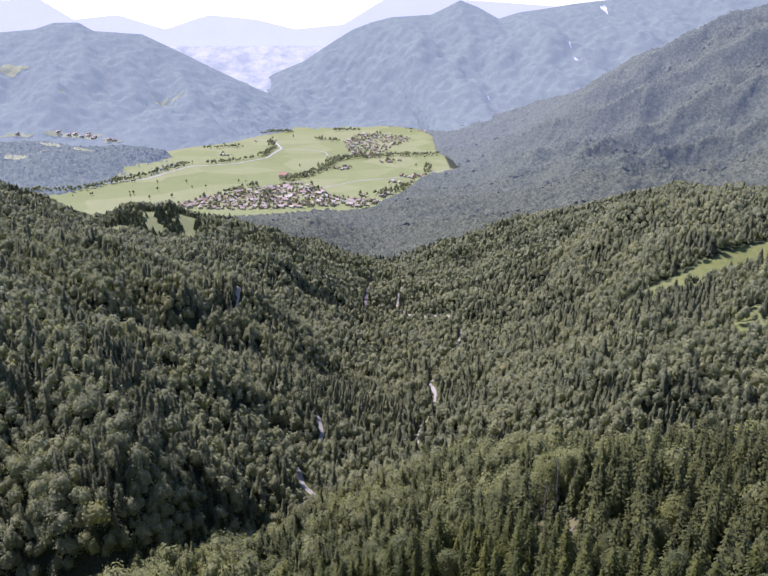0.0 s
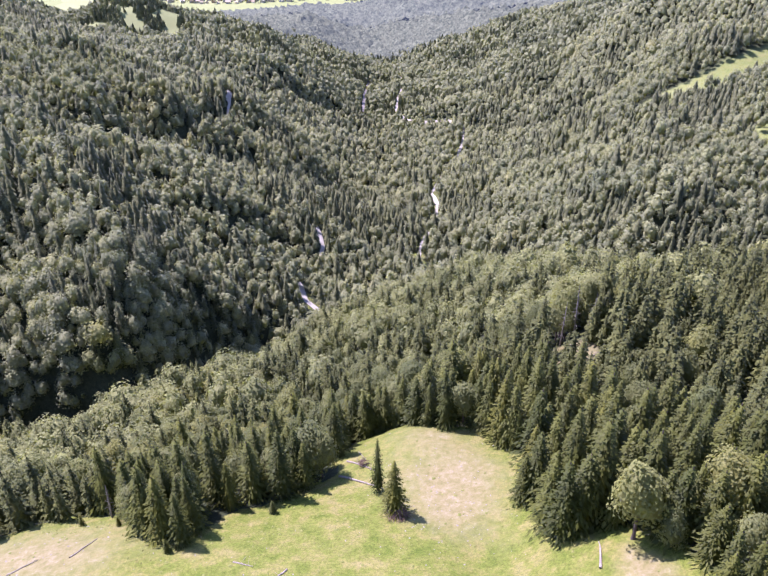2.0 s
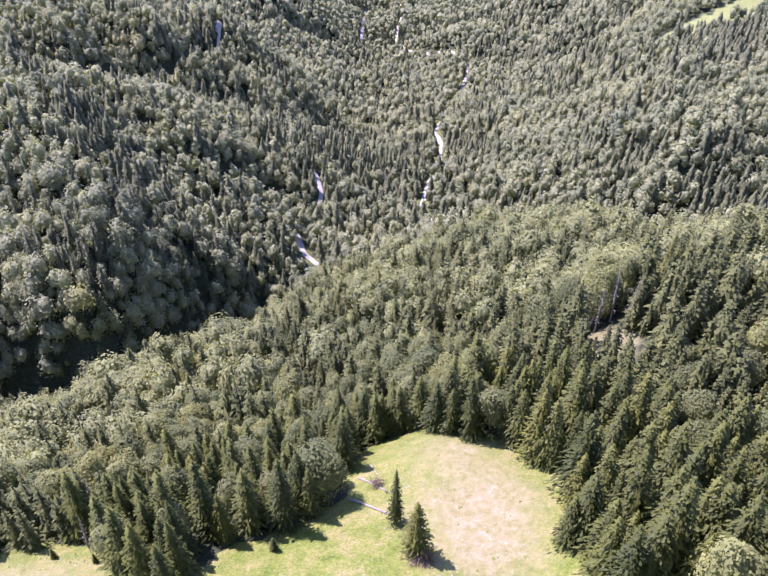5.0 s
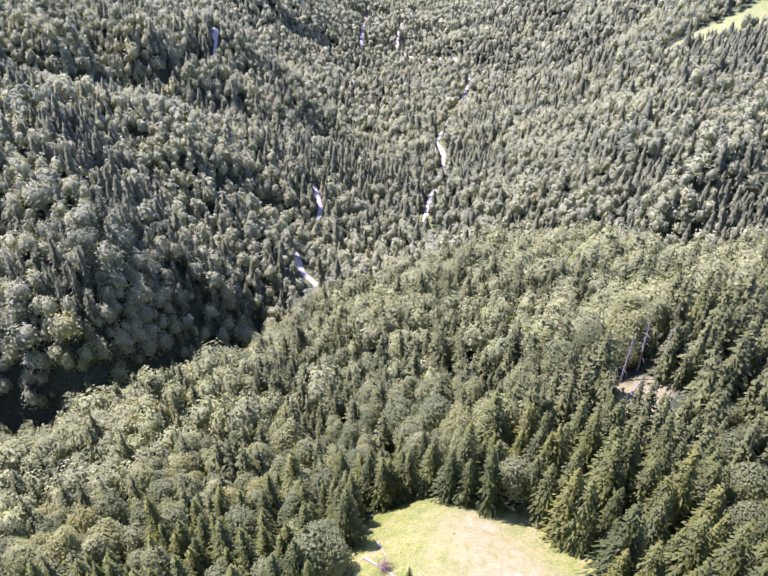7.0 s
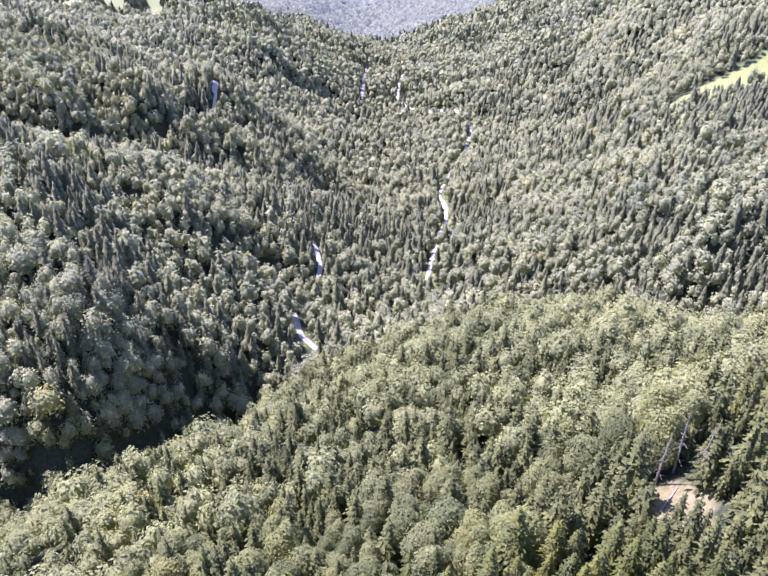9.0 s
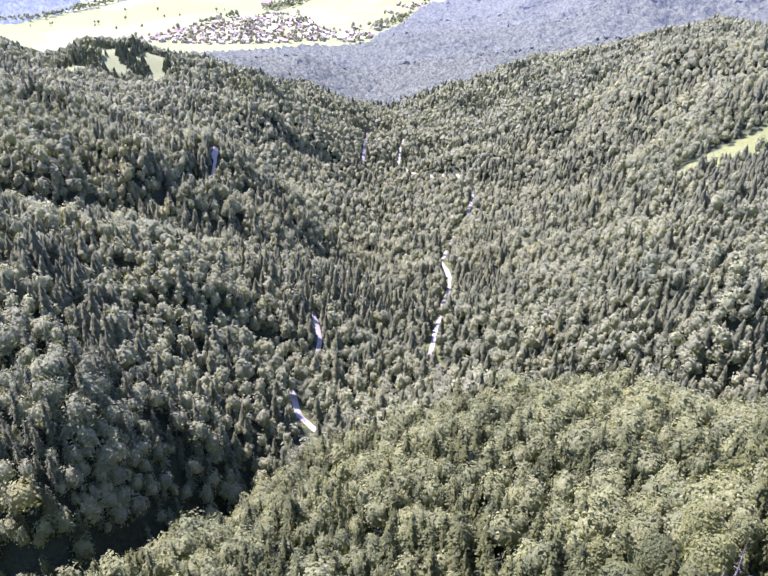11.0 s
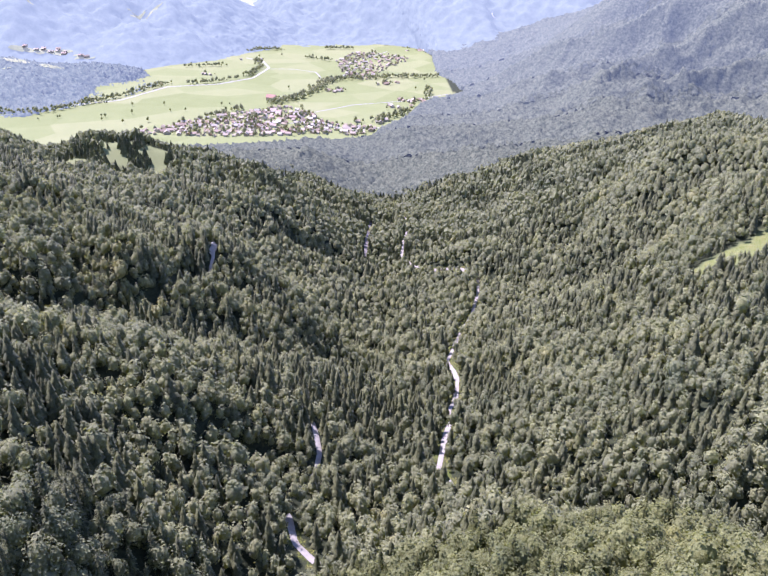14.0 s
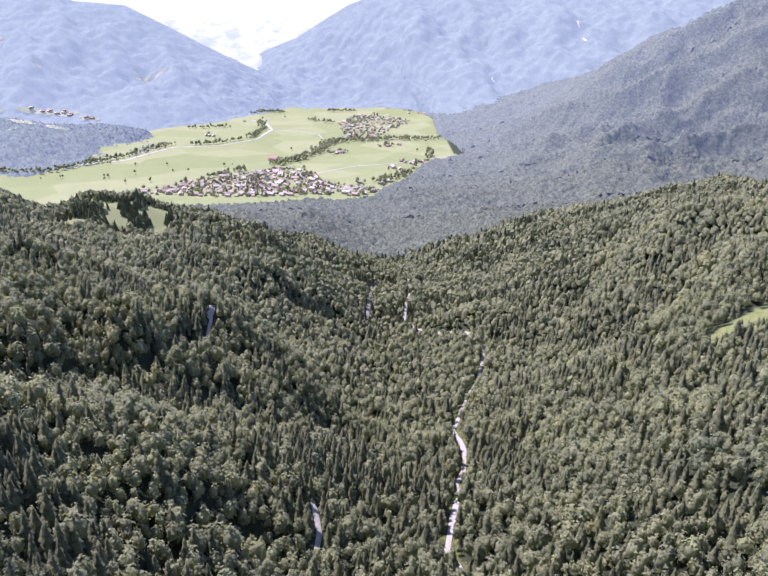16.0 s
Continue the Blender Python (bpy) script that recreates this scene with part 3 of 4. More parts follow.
def stand(name, x, y, tall, templates, mat, label, sink=0.4, smooth=True):
    """Many trees as one mesh: each a turned and stretched copy of a template."""
    z = height(x, y) - sink
    turn, lean = rng.uniform(0, 6.283, len(x)), rng.uniform(0.85, 1.18, len(x))
    patch = 0.5 + 0.42 * rolling(x, y, 34, 41) + 0.2 * rolling(x, y, 90, 42)
    pick, tint = rng.integers(0, len(templates), len(x)), (0.55 * rng.uniform(0, 1, len(x)) + 0.45 * patch).clip(0, 1)
    vs, fs, ts, n = [], [], [], 0
    for k, (v, f) in enumerate(templates):
        w = np.nonzero(pick == k)[0]
        if not len(w):
            continue
        c, s, h, l = np.cos(turn[w])[:, None], np.sin(turn[w])[:, None], tall[w][:, None], lean[w][:, None]
        px, py = v[None, :, 0] * h * l, v[None, :, 1] * h * l
        out = np.stack([x[w][:, None] + c * px - s * py, y[w][:, None] + s * px + c * py, z[w][:, None] + v[None, :, 2] * h], -1)
        vs.append(out.reshape(-1, 3))
        fs.append((f[None] + (n + np.arange(len(w)) * len(v))[:, None, None]).reshape(-1, 3))
        ts.append(np.repeat(tint[w], len(v)))
        n += len(w) * len(v)
    me = mesh_from(name, np.concatenate(vs), np.concatenate(fs), mat, smooth)
    paint(me, "tint", np.concatenate(ts))
    return tagged(new(name, me), label, "forest", kind="stuff")


def view_fan(x, y, wide=0.58, extra=35):
    return np.abs(x + 0.03 * y) < wide * (y + 20) + extra


SPRUCE_A = [(spruce_sprays(rng, 21, 22, 3, rng.uniform(0.35, 0.6), rng.uniform(0.165, 0.205), 0.0085), shaft(rng, 0.014, 0.003, 0.97)) for _ in range(8)]
BEECH_A = [(leaf_dome(rng, 2, 1500, 0.0175, broad=1.2), shaft(rng, 0.017, 0.009, 0.62)) for _ in range(6)]
SPRUCE_B = [spruce_sprays(rng, 14, 10, 2, 0.5, rng.uniform(0.175, 0.215), 0.022) for _ in range(6)]
BEECH_B = [leaf_dome(rng, 1, 210, 0.032, broad=1.2) for _ in range(6)]
SPRUCE_C = [spruce_tiers(rng, 6, 5, rng.uniform(0.20, 0.245)) for _ in range(6)]
BEECH_C = [leaf_dome(rng, 1, 62, 0.047, broad=1.05) for _ in range(8)]
SPRUCE_D = [spruce_tiers(rng, 3, 4, 0.22) for _ in range(5)]
BEECH_D = [leaf_dome(rng, 1, 24, 0.075, -0.2, 0.9, 1.3) for _ in range(6)]
FAR_SPRUCE = [spruce_tiers(rng, 2, 3, 0.25) for _ in range(5)]
FAR_BEECH = [far_dome(rng) for _ in range(8)]
SPRUCE_LABEL = "tall dark green spruce with drooping branches on the slope"
BEECH_LABEL = "broad light green beech with a clumpy round crown"


def make_near_forest():
    x, y = grove(-300, 300, 88, 420, 6.0)
    ok = wooded(x, y) & view_fan(x, y, 0.55, 30)
    x, y = x[ok], y[ok]
    conifer = rng.uniform(0, 1, len(x)) < spruce_share(x, y)
    glade_side = np.exp(-(((x - 5) / 90) ** 2 + ((y - 150) / 60) ** 2))
    tall = np.where(conifer, rng.normal(19.5 + 3 * glade_side, 4.0), rng.normal(16.5, 3.6, len(x))).clip(7, 31) * (1 + 0.22 * rolling(x, y, 16, 34) * step(y, 170, 230))
    far = np.hypot(x, (y - 110) * 0.9)
    beyond = y > np.interp(x, [-400, -240, -183, -121, -80, 0], [300, 302, 326, 355, 405, 430])
    order = np.argsort(far + 9999 * beyond)
    for kind, which, models, mat, label in (("spruce", conifer, SPRUCE_A, M_NEEDLE, SPRUCE_LABEL), ("beech", ~conifer, BEECH_A, M_LEAF, BEECH_LABEL)):
        chosen = [i for i in order if which[i]][:250]
        made = [tree_thing(kind, crown, trunk, mat, label) for crown, trunk in models]
        zs, used = height(x[chosen], y[chosen]), set()
        for n, (i, z) in enumerate(zip(chosen, zs)):
            h = float(tall[i])
            w = h * float(rng.uniform(0.9, 1.15))
            m = Matrix.LocRotScale((x[i], y[i], z - 0.2), Euler((rng.uniform(-0.04, 0.04), rng.uniform(-0.04, 0.04), rng.uniform(0, 6.28))), (w, w, h))
            k = n % len(made)
            if k in used:
                copy_thing(made[k], m @ Matrix.Diagonal((1 / made[k].scale.x, 1 / made[k].scale.y, 1 / made[k].scale.z, 1)))
            else:
                made[k].matrix_basis = m
                used.add(k)
        rest = np.array([i for i in order if which[i]][250:])
        across = beyond[rest]
        # Across the gorge: the paler hazed tones, which also brighten the dim slope.
        for side, needles, leaves, word in ((~across, M_NEEDLE_B, M_LEAF_B, "s on the spur below the glade"), (across, M_NEEDLE_HAZED, M_LEAF_HAZED, "s on the steep slope across the gorge")):
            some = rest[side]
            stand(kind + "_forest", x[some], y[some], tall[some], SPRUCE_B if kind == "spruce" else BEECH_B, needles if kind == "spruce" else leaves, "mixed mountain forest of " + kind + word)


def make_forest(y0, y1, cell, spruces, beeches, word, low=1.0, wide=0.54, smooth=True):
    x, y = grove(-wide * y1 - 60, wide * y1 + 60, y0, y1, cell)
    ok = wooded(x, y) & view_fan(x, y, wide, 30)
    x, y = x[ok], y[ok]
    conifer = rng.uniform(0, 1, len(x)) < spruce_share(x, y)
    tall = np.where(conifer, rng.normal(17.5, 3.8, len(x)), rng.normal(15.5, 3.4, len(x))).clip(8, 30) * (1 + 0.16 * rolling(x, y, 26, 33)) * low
    for kind, which, models, mat in (("spruce", conifer, spruces, M_NEEDLE_HAZED), ("beech", ~conifer, beeches, M_LEAF_HAZED)):
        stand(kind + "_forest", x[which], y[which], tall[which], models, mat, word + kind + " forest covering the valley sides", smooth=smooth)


make_near_forest()


def make_undergrowth():
    """Young trees and bushes that fill the gaps of the near forest."""
    x, y = scatter(-300, 300, 100, 420, 5.2)
    ok = wooded(x, y) & view_fan(x, y, 0.56, 20) & ~((x > 20) & (y < 240)) & ~(y < 175) & (rng.uniform(0, 1, len(x)) < 0.34)
    x, y = x[ok], y[ok]
    stand("undergrowth", x, y, rng.normal(6.5, 2.0, len(x)).clip(3, 11), [leaf_dome(rng, 1, 24, 0.06) for _ in range(6)], M_LEAF_B, "young beeches and bushes between the forest trees")


make_undergrowth()


def make_forest_behind():
    """The same forest round the near end of the glade."""
    x, y = scatter(-260, 260, -90, 92, 7.0)
    ok = ~inside(x, y, GLADE) & ((y < 18 + 7 * rolling(x, y, 30, 17)) | (x > 55) | (x < -165)) & ~((y > 85) & view_fan(x, y))
    x, y = x[ok], y[ok]
    conifer = rng.uniform(0, 1, len(x)) < 0.6
    tall = rng.normal(18, 3.3, len(x)).clip(8, 27)
    for kind, which, models, mat in (("spruce", conifer, SPRUCE_D, M_NEEDLE_HAZED), ("beech", ~conifer, BEECH_D, M_LEAF_HAZED)):
        stand(kind + "_forest", x[which], y[which], tall[which], models, mat, "mixed " + kind + " forest behind the grassy glade")


make_forest_behind()
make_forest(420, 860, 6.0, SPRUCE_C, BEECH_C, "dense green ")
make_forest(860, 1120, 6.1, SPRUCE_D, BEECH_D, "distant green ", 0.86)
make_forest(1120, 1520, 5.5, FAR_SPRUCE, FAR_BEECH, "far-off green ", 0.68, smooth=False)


# ---- distance ----
def slope_sheet(name, foot, crest, mat, label, relief, rows=32, cols=180, back=260, crowns=0.0, smooth=True):
    """A mountainside from its foot up to its crest and a little down behind, with spurs and gullies."""
    f, c = along(foot, 5.0), along(crest, 5.0)
    u = np.linspace(0, 1, cols)
    f = np.stack([np.interp(u, np.linspace(0, 1, len(f)), f[:, k]) for k in range(3)], 1)
    c = np.stack([np.interp(u, np.linspace(0, 1, len(c)), c[:, k]) for k in range(3)], 1)
    v = np.r_[np.linspace(0, 1, rows), 1.12]
    p = f[None] + (c - f)[None] * v[:, None, None]
    p[-1] = c + (0, back, -60)
    w = (np.sin(np.pi * v.clip(0, 1)) ** 0.8)[:, None]
    p[..., 2] += relief * w * (rolling(p[..., 0], p[..., 1] * 0.35, 190, 21) + 0.5 * rolling(p[..., 0], p[..., 1] * 0.5, 75, 22) + 0.25 * rolling(p[..., 0], p[..., 1], 30, 23))
    p[1:-2, 1:-1] += crowns * rng.normal(size=(rows - 2, cols - 2, 3)) * (0.6, 0.6, 1)
    n, k = p.shape[:2]
    ids = np.arange(n * k).reshape(n, k)
    faces = np.stack([ids[:-1, :-1], ids[:-1, 1:], ids[1:, 1:], ids[1:, :-1]], -1).reshape(-1, 4)
    tagged(new(name, mesh_from(name, p.reshape(-1, 3), faces, mat, smooth)), label, "mountain", kind="structure")
    return p


def on_sheet(p, u, v):
    """A place on a mountainside, by its share along the foot and up to the crest."""
    a, b = np.clip(u, 0, 1) * (p.shape[1] - 1.001), np.clip(v, 0, 1) * (p.shape[0] - 2.001)
    i, j = np.floor(a).astype(int), np.floor(b).astype(int)
    fa, fb = (a - i)[..., None], (b - j)[..., None]
    return (p[j, i] * (1 - fa) + p[j, i + 1] * fa) * (1 - fb) + (p[j + 1, i] * (1 - fa) + p[j + 1, i + 1] * fa) * fb


def clearing(name, p, u, v, du, dv, mat, label, category):
    """An open patch with a wavy edge, laid on a mountainside."""
    ring, spokes = np.linspace(0, 1, 6), np.linspace(0, 6.283, 28, endpoint=False)
    edge = 1 + 0.22 * np.sin(3 * spokes + u * 50) + 0.16 * np.sin(5 * spokes + v * 70)
    q = on_sheet(p, u + du * ring[:, None] * edge * np.cos(spokes), v + dv * ring[:, None] * edge * np.sin(spokes)) + (0, -2, 2)
    ids = np.arange(6 * 28).reshape(6, 28)
    nxt = np.roll(ids, -1, 1)
    faces = np.stack([ids[:-1], nxt[:-1], nxt[1:], ids[1:]], -1).reshape(-1, 4)
    return tagged(new(name, mesh_from(name, q.reshape(-1, 3), faces, mat, True)), label, category, kind="structure")


# Last colour of each: haze over the far slopes, put in as emission.
M_FAR1 = distance_material("far_wood_blue_haze", (0.040, 0.054, 0.030), (0.120, 0.135, 0.076), 0.06, (0.080, 0.104, 0.122))
M_FAR2 = distance_material("far_wood_pale_haze", (0.062, 0.076, 0.046), (0.104, 0.118, 0.074), 0.030, (0.158, 0.200, 0.206))
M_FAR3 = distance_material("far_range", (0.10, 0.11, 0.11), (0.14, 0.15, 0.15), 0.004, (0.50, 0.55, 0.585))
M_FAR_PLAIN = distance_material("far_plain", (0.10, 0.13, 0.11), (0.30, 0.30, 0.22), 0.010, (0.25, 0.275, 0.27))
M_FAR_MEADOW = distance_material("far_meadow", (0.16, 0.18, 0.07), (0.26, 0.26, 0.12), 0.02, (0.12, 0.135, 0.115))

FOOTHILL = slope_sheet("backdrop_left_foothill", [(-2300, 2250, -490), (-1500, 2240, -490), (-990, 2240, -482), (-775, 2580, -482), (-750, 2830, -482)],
            [(-2400, 3000, -440), (-1517, 3000, -427), (-1362, 3000, -424), (-1210, 3000, -447), (-1035, 3020, -448), (-883, 3040, -470)], M_FAR1, "low wooded foothill, distance haze put in as blue glow", 24, 84, 330, crowns=4.0)
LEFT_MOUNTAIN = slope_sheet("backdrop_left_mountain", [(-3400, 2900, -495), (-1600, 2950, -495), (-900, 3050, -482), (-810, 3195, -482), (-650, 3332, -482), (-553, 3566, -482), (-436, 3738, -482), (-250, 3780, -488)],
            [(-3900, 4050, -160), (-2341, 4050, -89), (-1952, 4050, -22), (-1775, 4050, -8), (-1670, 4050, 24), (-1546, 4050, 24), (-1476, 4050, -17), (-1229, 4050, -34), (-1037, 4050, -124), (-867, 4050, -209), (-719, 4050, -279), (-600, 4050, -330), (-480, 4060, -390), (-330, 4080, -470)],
            M_FAR2, "wooded mountain with a rounded summit, distance haze put in as blue glow", 60, 90, 300, crowns=2.4)
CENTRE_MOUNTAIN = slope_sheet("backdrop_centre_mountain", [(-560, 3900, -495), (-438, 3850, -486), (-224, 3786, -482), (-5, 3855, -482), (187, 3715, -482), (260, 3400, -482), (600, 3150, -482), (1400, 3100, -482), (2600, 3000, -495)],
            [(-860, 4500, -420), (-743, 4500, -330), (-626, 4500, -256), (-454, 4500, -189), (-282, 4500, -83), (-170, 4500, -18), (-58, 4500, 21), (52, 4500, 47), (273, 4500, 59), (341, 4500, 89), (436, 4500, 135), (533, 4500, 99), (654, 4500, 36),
             (768, 4500, 69), (905, 4500, 87), (1068, 4500, 112), (1204, 4500, 127), (1394, 4500, 144), (1691, 4500, 181), (2600, 4500, 229)], M_FAR2, "steep wooded mountain range, distance haze put in as blue glow", 70, 90, 300, crowns=2.4)
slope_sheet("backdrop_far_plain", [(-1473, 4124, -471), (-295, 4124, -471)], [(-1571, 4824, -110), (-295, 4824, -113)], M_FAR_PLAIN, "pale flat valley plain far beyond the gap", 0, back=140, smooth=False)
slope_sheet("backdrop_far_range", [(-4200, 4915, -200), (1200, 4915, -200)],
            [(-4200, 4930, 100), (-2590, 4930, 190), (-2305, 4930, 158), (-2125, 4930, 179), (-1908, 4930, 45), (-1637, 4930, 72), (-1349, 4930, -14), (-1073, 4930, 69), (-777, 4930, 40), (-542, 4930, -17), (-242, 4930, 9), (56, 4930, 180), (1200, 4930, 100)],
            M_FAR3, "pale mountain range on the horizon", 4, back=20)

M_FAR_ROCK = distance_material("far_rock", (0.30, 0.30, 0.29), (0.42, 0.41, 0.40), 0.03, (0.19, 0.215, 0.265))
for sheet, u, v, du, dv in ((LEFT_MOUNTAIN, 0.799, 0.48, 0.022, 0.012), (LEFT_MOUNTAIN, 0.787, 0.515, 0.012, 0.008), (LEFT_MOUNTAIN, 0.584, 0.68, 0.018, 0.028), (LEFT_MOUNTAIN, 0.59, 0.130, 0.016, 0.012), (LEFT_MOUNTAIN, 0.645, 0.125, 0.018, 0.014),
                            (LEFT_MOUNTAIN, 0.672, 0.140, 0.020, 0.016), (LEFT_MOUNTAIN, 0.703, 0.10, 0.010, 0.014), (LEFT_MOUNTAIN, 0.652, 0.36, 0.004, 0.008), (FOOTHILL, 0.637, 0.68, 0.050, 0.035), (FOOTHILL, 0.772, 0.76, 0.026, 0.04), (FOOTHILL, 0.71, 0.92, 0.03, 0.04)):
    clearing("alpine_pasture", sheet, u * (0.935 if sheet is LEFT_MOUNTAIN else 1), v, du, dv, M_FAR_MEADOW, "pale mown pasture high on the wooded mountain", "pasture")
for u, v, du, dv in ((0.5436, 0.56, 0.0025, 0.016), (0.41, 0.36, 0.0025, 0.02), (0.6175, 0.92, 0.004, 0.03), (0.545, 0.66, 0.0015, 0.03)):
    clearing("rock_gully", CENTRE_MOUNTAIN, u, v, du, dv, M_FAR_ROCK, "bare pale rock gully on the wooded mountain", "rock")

# the wooded mountain to the right, more than a kilometre and a half off: canopies in bands, each glowing more in place
# of thicker haze
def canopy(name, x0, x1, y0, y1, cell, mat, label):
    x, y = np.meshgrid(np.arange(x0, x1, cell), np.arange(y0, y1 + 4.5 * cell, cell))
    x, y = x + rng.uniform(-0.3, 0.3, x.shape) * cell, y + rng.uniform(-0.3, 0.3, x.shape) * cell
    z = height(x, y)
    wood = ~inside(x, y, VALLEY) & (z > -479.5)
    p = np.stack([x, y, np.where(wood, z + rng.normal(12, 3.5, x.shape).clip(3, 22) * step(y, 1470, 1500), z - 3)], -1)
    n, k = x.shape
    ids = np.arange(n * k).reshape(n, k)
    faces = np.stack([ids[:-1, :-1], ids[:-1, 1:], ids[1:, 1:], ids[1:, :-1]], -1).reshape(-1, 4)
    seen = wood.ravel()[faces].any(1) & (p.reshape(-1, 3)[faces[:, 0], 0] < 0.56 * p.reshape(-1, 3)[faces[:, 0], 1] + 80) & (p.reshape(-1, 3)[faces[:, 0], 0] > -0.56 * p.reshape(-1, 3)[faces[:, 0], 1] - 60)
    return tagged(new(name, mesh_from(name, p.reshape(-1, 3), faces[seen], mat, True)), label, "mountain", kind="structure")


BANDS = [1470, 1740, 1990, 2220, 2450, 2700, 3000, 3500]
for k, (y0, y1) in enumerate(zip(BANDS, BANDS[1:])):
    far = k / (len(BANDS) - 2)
    haze_glow = (0.012 + 0.066 * far, 0.017 + 0.082 * far, 0.026 + 0.090 * far)
    canopy("backdrop_wood", -1100 if y0 < 1900 else -120 + 0.16 * (y0 - 1900), 0.56 * y1 + 90, y0, y1, 5.5 + 3.0 * far, distance_material("far_wood_haze", (0.036, 0.044, 0.022), (0.132, 0.141, 0.074), 0.14, haze_glow), "dense mixed forest on the mountainside, distance haze put in as bluish glow")


# ---- roads, stream bed and scree ----
def ribbon(name, line, width, mat, label, category, lift=0.5, gap=4.0):
    p = along(line, gap)
    d = np.gradient(p, axis=0)
    d /= np.linalg.norm(d, axis=1)[:, None]
    side = np.stack([-d[:, 1], d[:, 0]], 1)
    w = width * (1 + 0.25 * rolling(p[:, 0], p[:, 1], 17, 31))[:, None] / 2
    n = len(p)
    w = w * np.minimum(1, 0.25 + 0.5 * np.minimum(np.arange(n), np.arange(n)[::-1]))[:, None]
    rows = [p + side * w * k for k in (-1, -0.4, 0.4, 1)]
    drop = (-0.3, 0, 0, -0.3)
    v = np.stack([np.stack([r[:, 0], r[:, 1], height(r[:, 0], r[:, 1]) + lift + e], 1) for r, e in zip(rows, drop)], 1)
    n = len(p)
    ids = np.arange(n * 4).reshape(n, 4)
    faces = np.stack([ids[:-1, :-1], ids[:-1, 1:], ids[1:, 1:], ids[1:, :-1]], -1).reshape(-1, 4)
    return tagged(new(name, mesh_from(name, v.reshape(-1, 3), faces, mat, True)), label, category, kind="structure")


ribbon("road", ROAD, 4.0, M_GRAVEL, "pale gravel forest road winding down the valley", "road")
ribbon("forest_track", [(-37, 446)] + TRACK + [(-64, 490)], 4.2, M_GRAVEL, "pale gravel track beside the gorge", "road")
ribbon("forest_track", [(-55, 526)] + TRACK_UPPER + [(-58, 588)], 3.4, M_GRAVEL, "pale gravel track climbing beside the gorge", "road")
ribbon("forest_track", TRACK_SIDE, 2.6, M_GRAVEL, "pale gravel track along a wooded side valley", "road")
ribbon("stream_bed", STREAM, 5.0, M_ROCK, "stony stream bed between the trees", "stream")
RIVER = [(-1300, 2300), (-950, 2390), (-793, 2500), (-709, 2731), (-550, 2788), (-450, 2917), (-423, 3151), (-474, 3335), (-556, 3413)]
ribbon("river", RIVER, 8.0, M_WATER_BED, "pale shallow river with gravel banks", "river", 0.6, 20)


# ---- valley: villages, hedges, field trees ----
def varied(name, stops, rough=0.8):
    """A paint or tile colour that differs from house to house."""
    m, tree, bsdf = material(name)
    col = ramp(tree, tree.nodes.new("ShaderNodeObjectInfo").outputs["Random"], stops)
    dirt = ramp(tree, value_noise(tree, 0.7, 4), [(0.3, (0.78, 0.76, 0.74)), (0.7, (1.0, 1.0, 1.0))])
    link(tree, mixed(tree, 1.0, col, dirt, "MULTIPLY"), bsdf.inputs["Base Color"])
    bsdf.inputs["Roughness"].default_value = rough
    return m


M_WALL = varied("house_render", [(0.0, (0.54, 0.50, 0.33)), (0.5, (0.44, 0.39, 0.24)), (0.75, (0.36, 0.28, 0.16)), (1.0, (0.60, 0.57, 0.40))])
M_ROOF = varied("roof_tiles", [(0.0, (0.28, 0.20, 0.11)), (0.3, (0.35, 0.27, 0.15)), (0.55, (0.30, 0.28, 0.18)), (0.8, (0.46, 0.41, 0.27)), (1.0, (0.32, 0.22, 0.12))], 0.7)
M_ROOF_RED = plain("red_roof_tiles", (0.34, 0.18, 0.11), (0.42, 0.25, 0.16), 0.5)
M_CHIMNEY = plain("chimney_brick", (0.30, 0.20, 0.16), (0.42, 0.30, 0.25), 3.0)


def box(bm, cx, cy, z0, z1, w, d):
    bmesh.ops.create_cube(bm, size=1, matrix=Matrix.LocRotScale((cx, cy, (z0 + z1) / 2), None, (w, d, z1 - z0)))


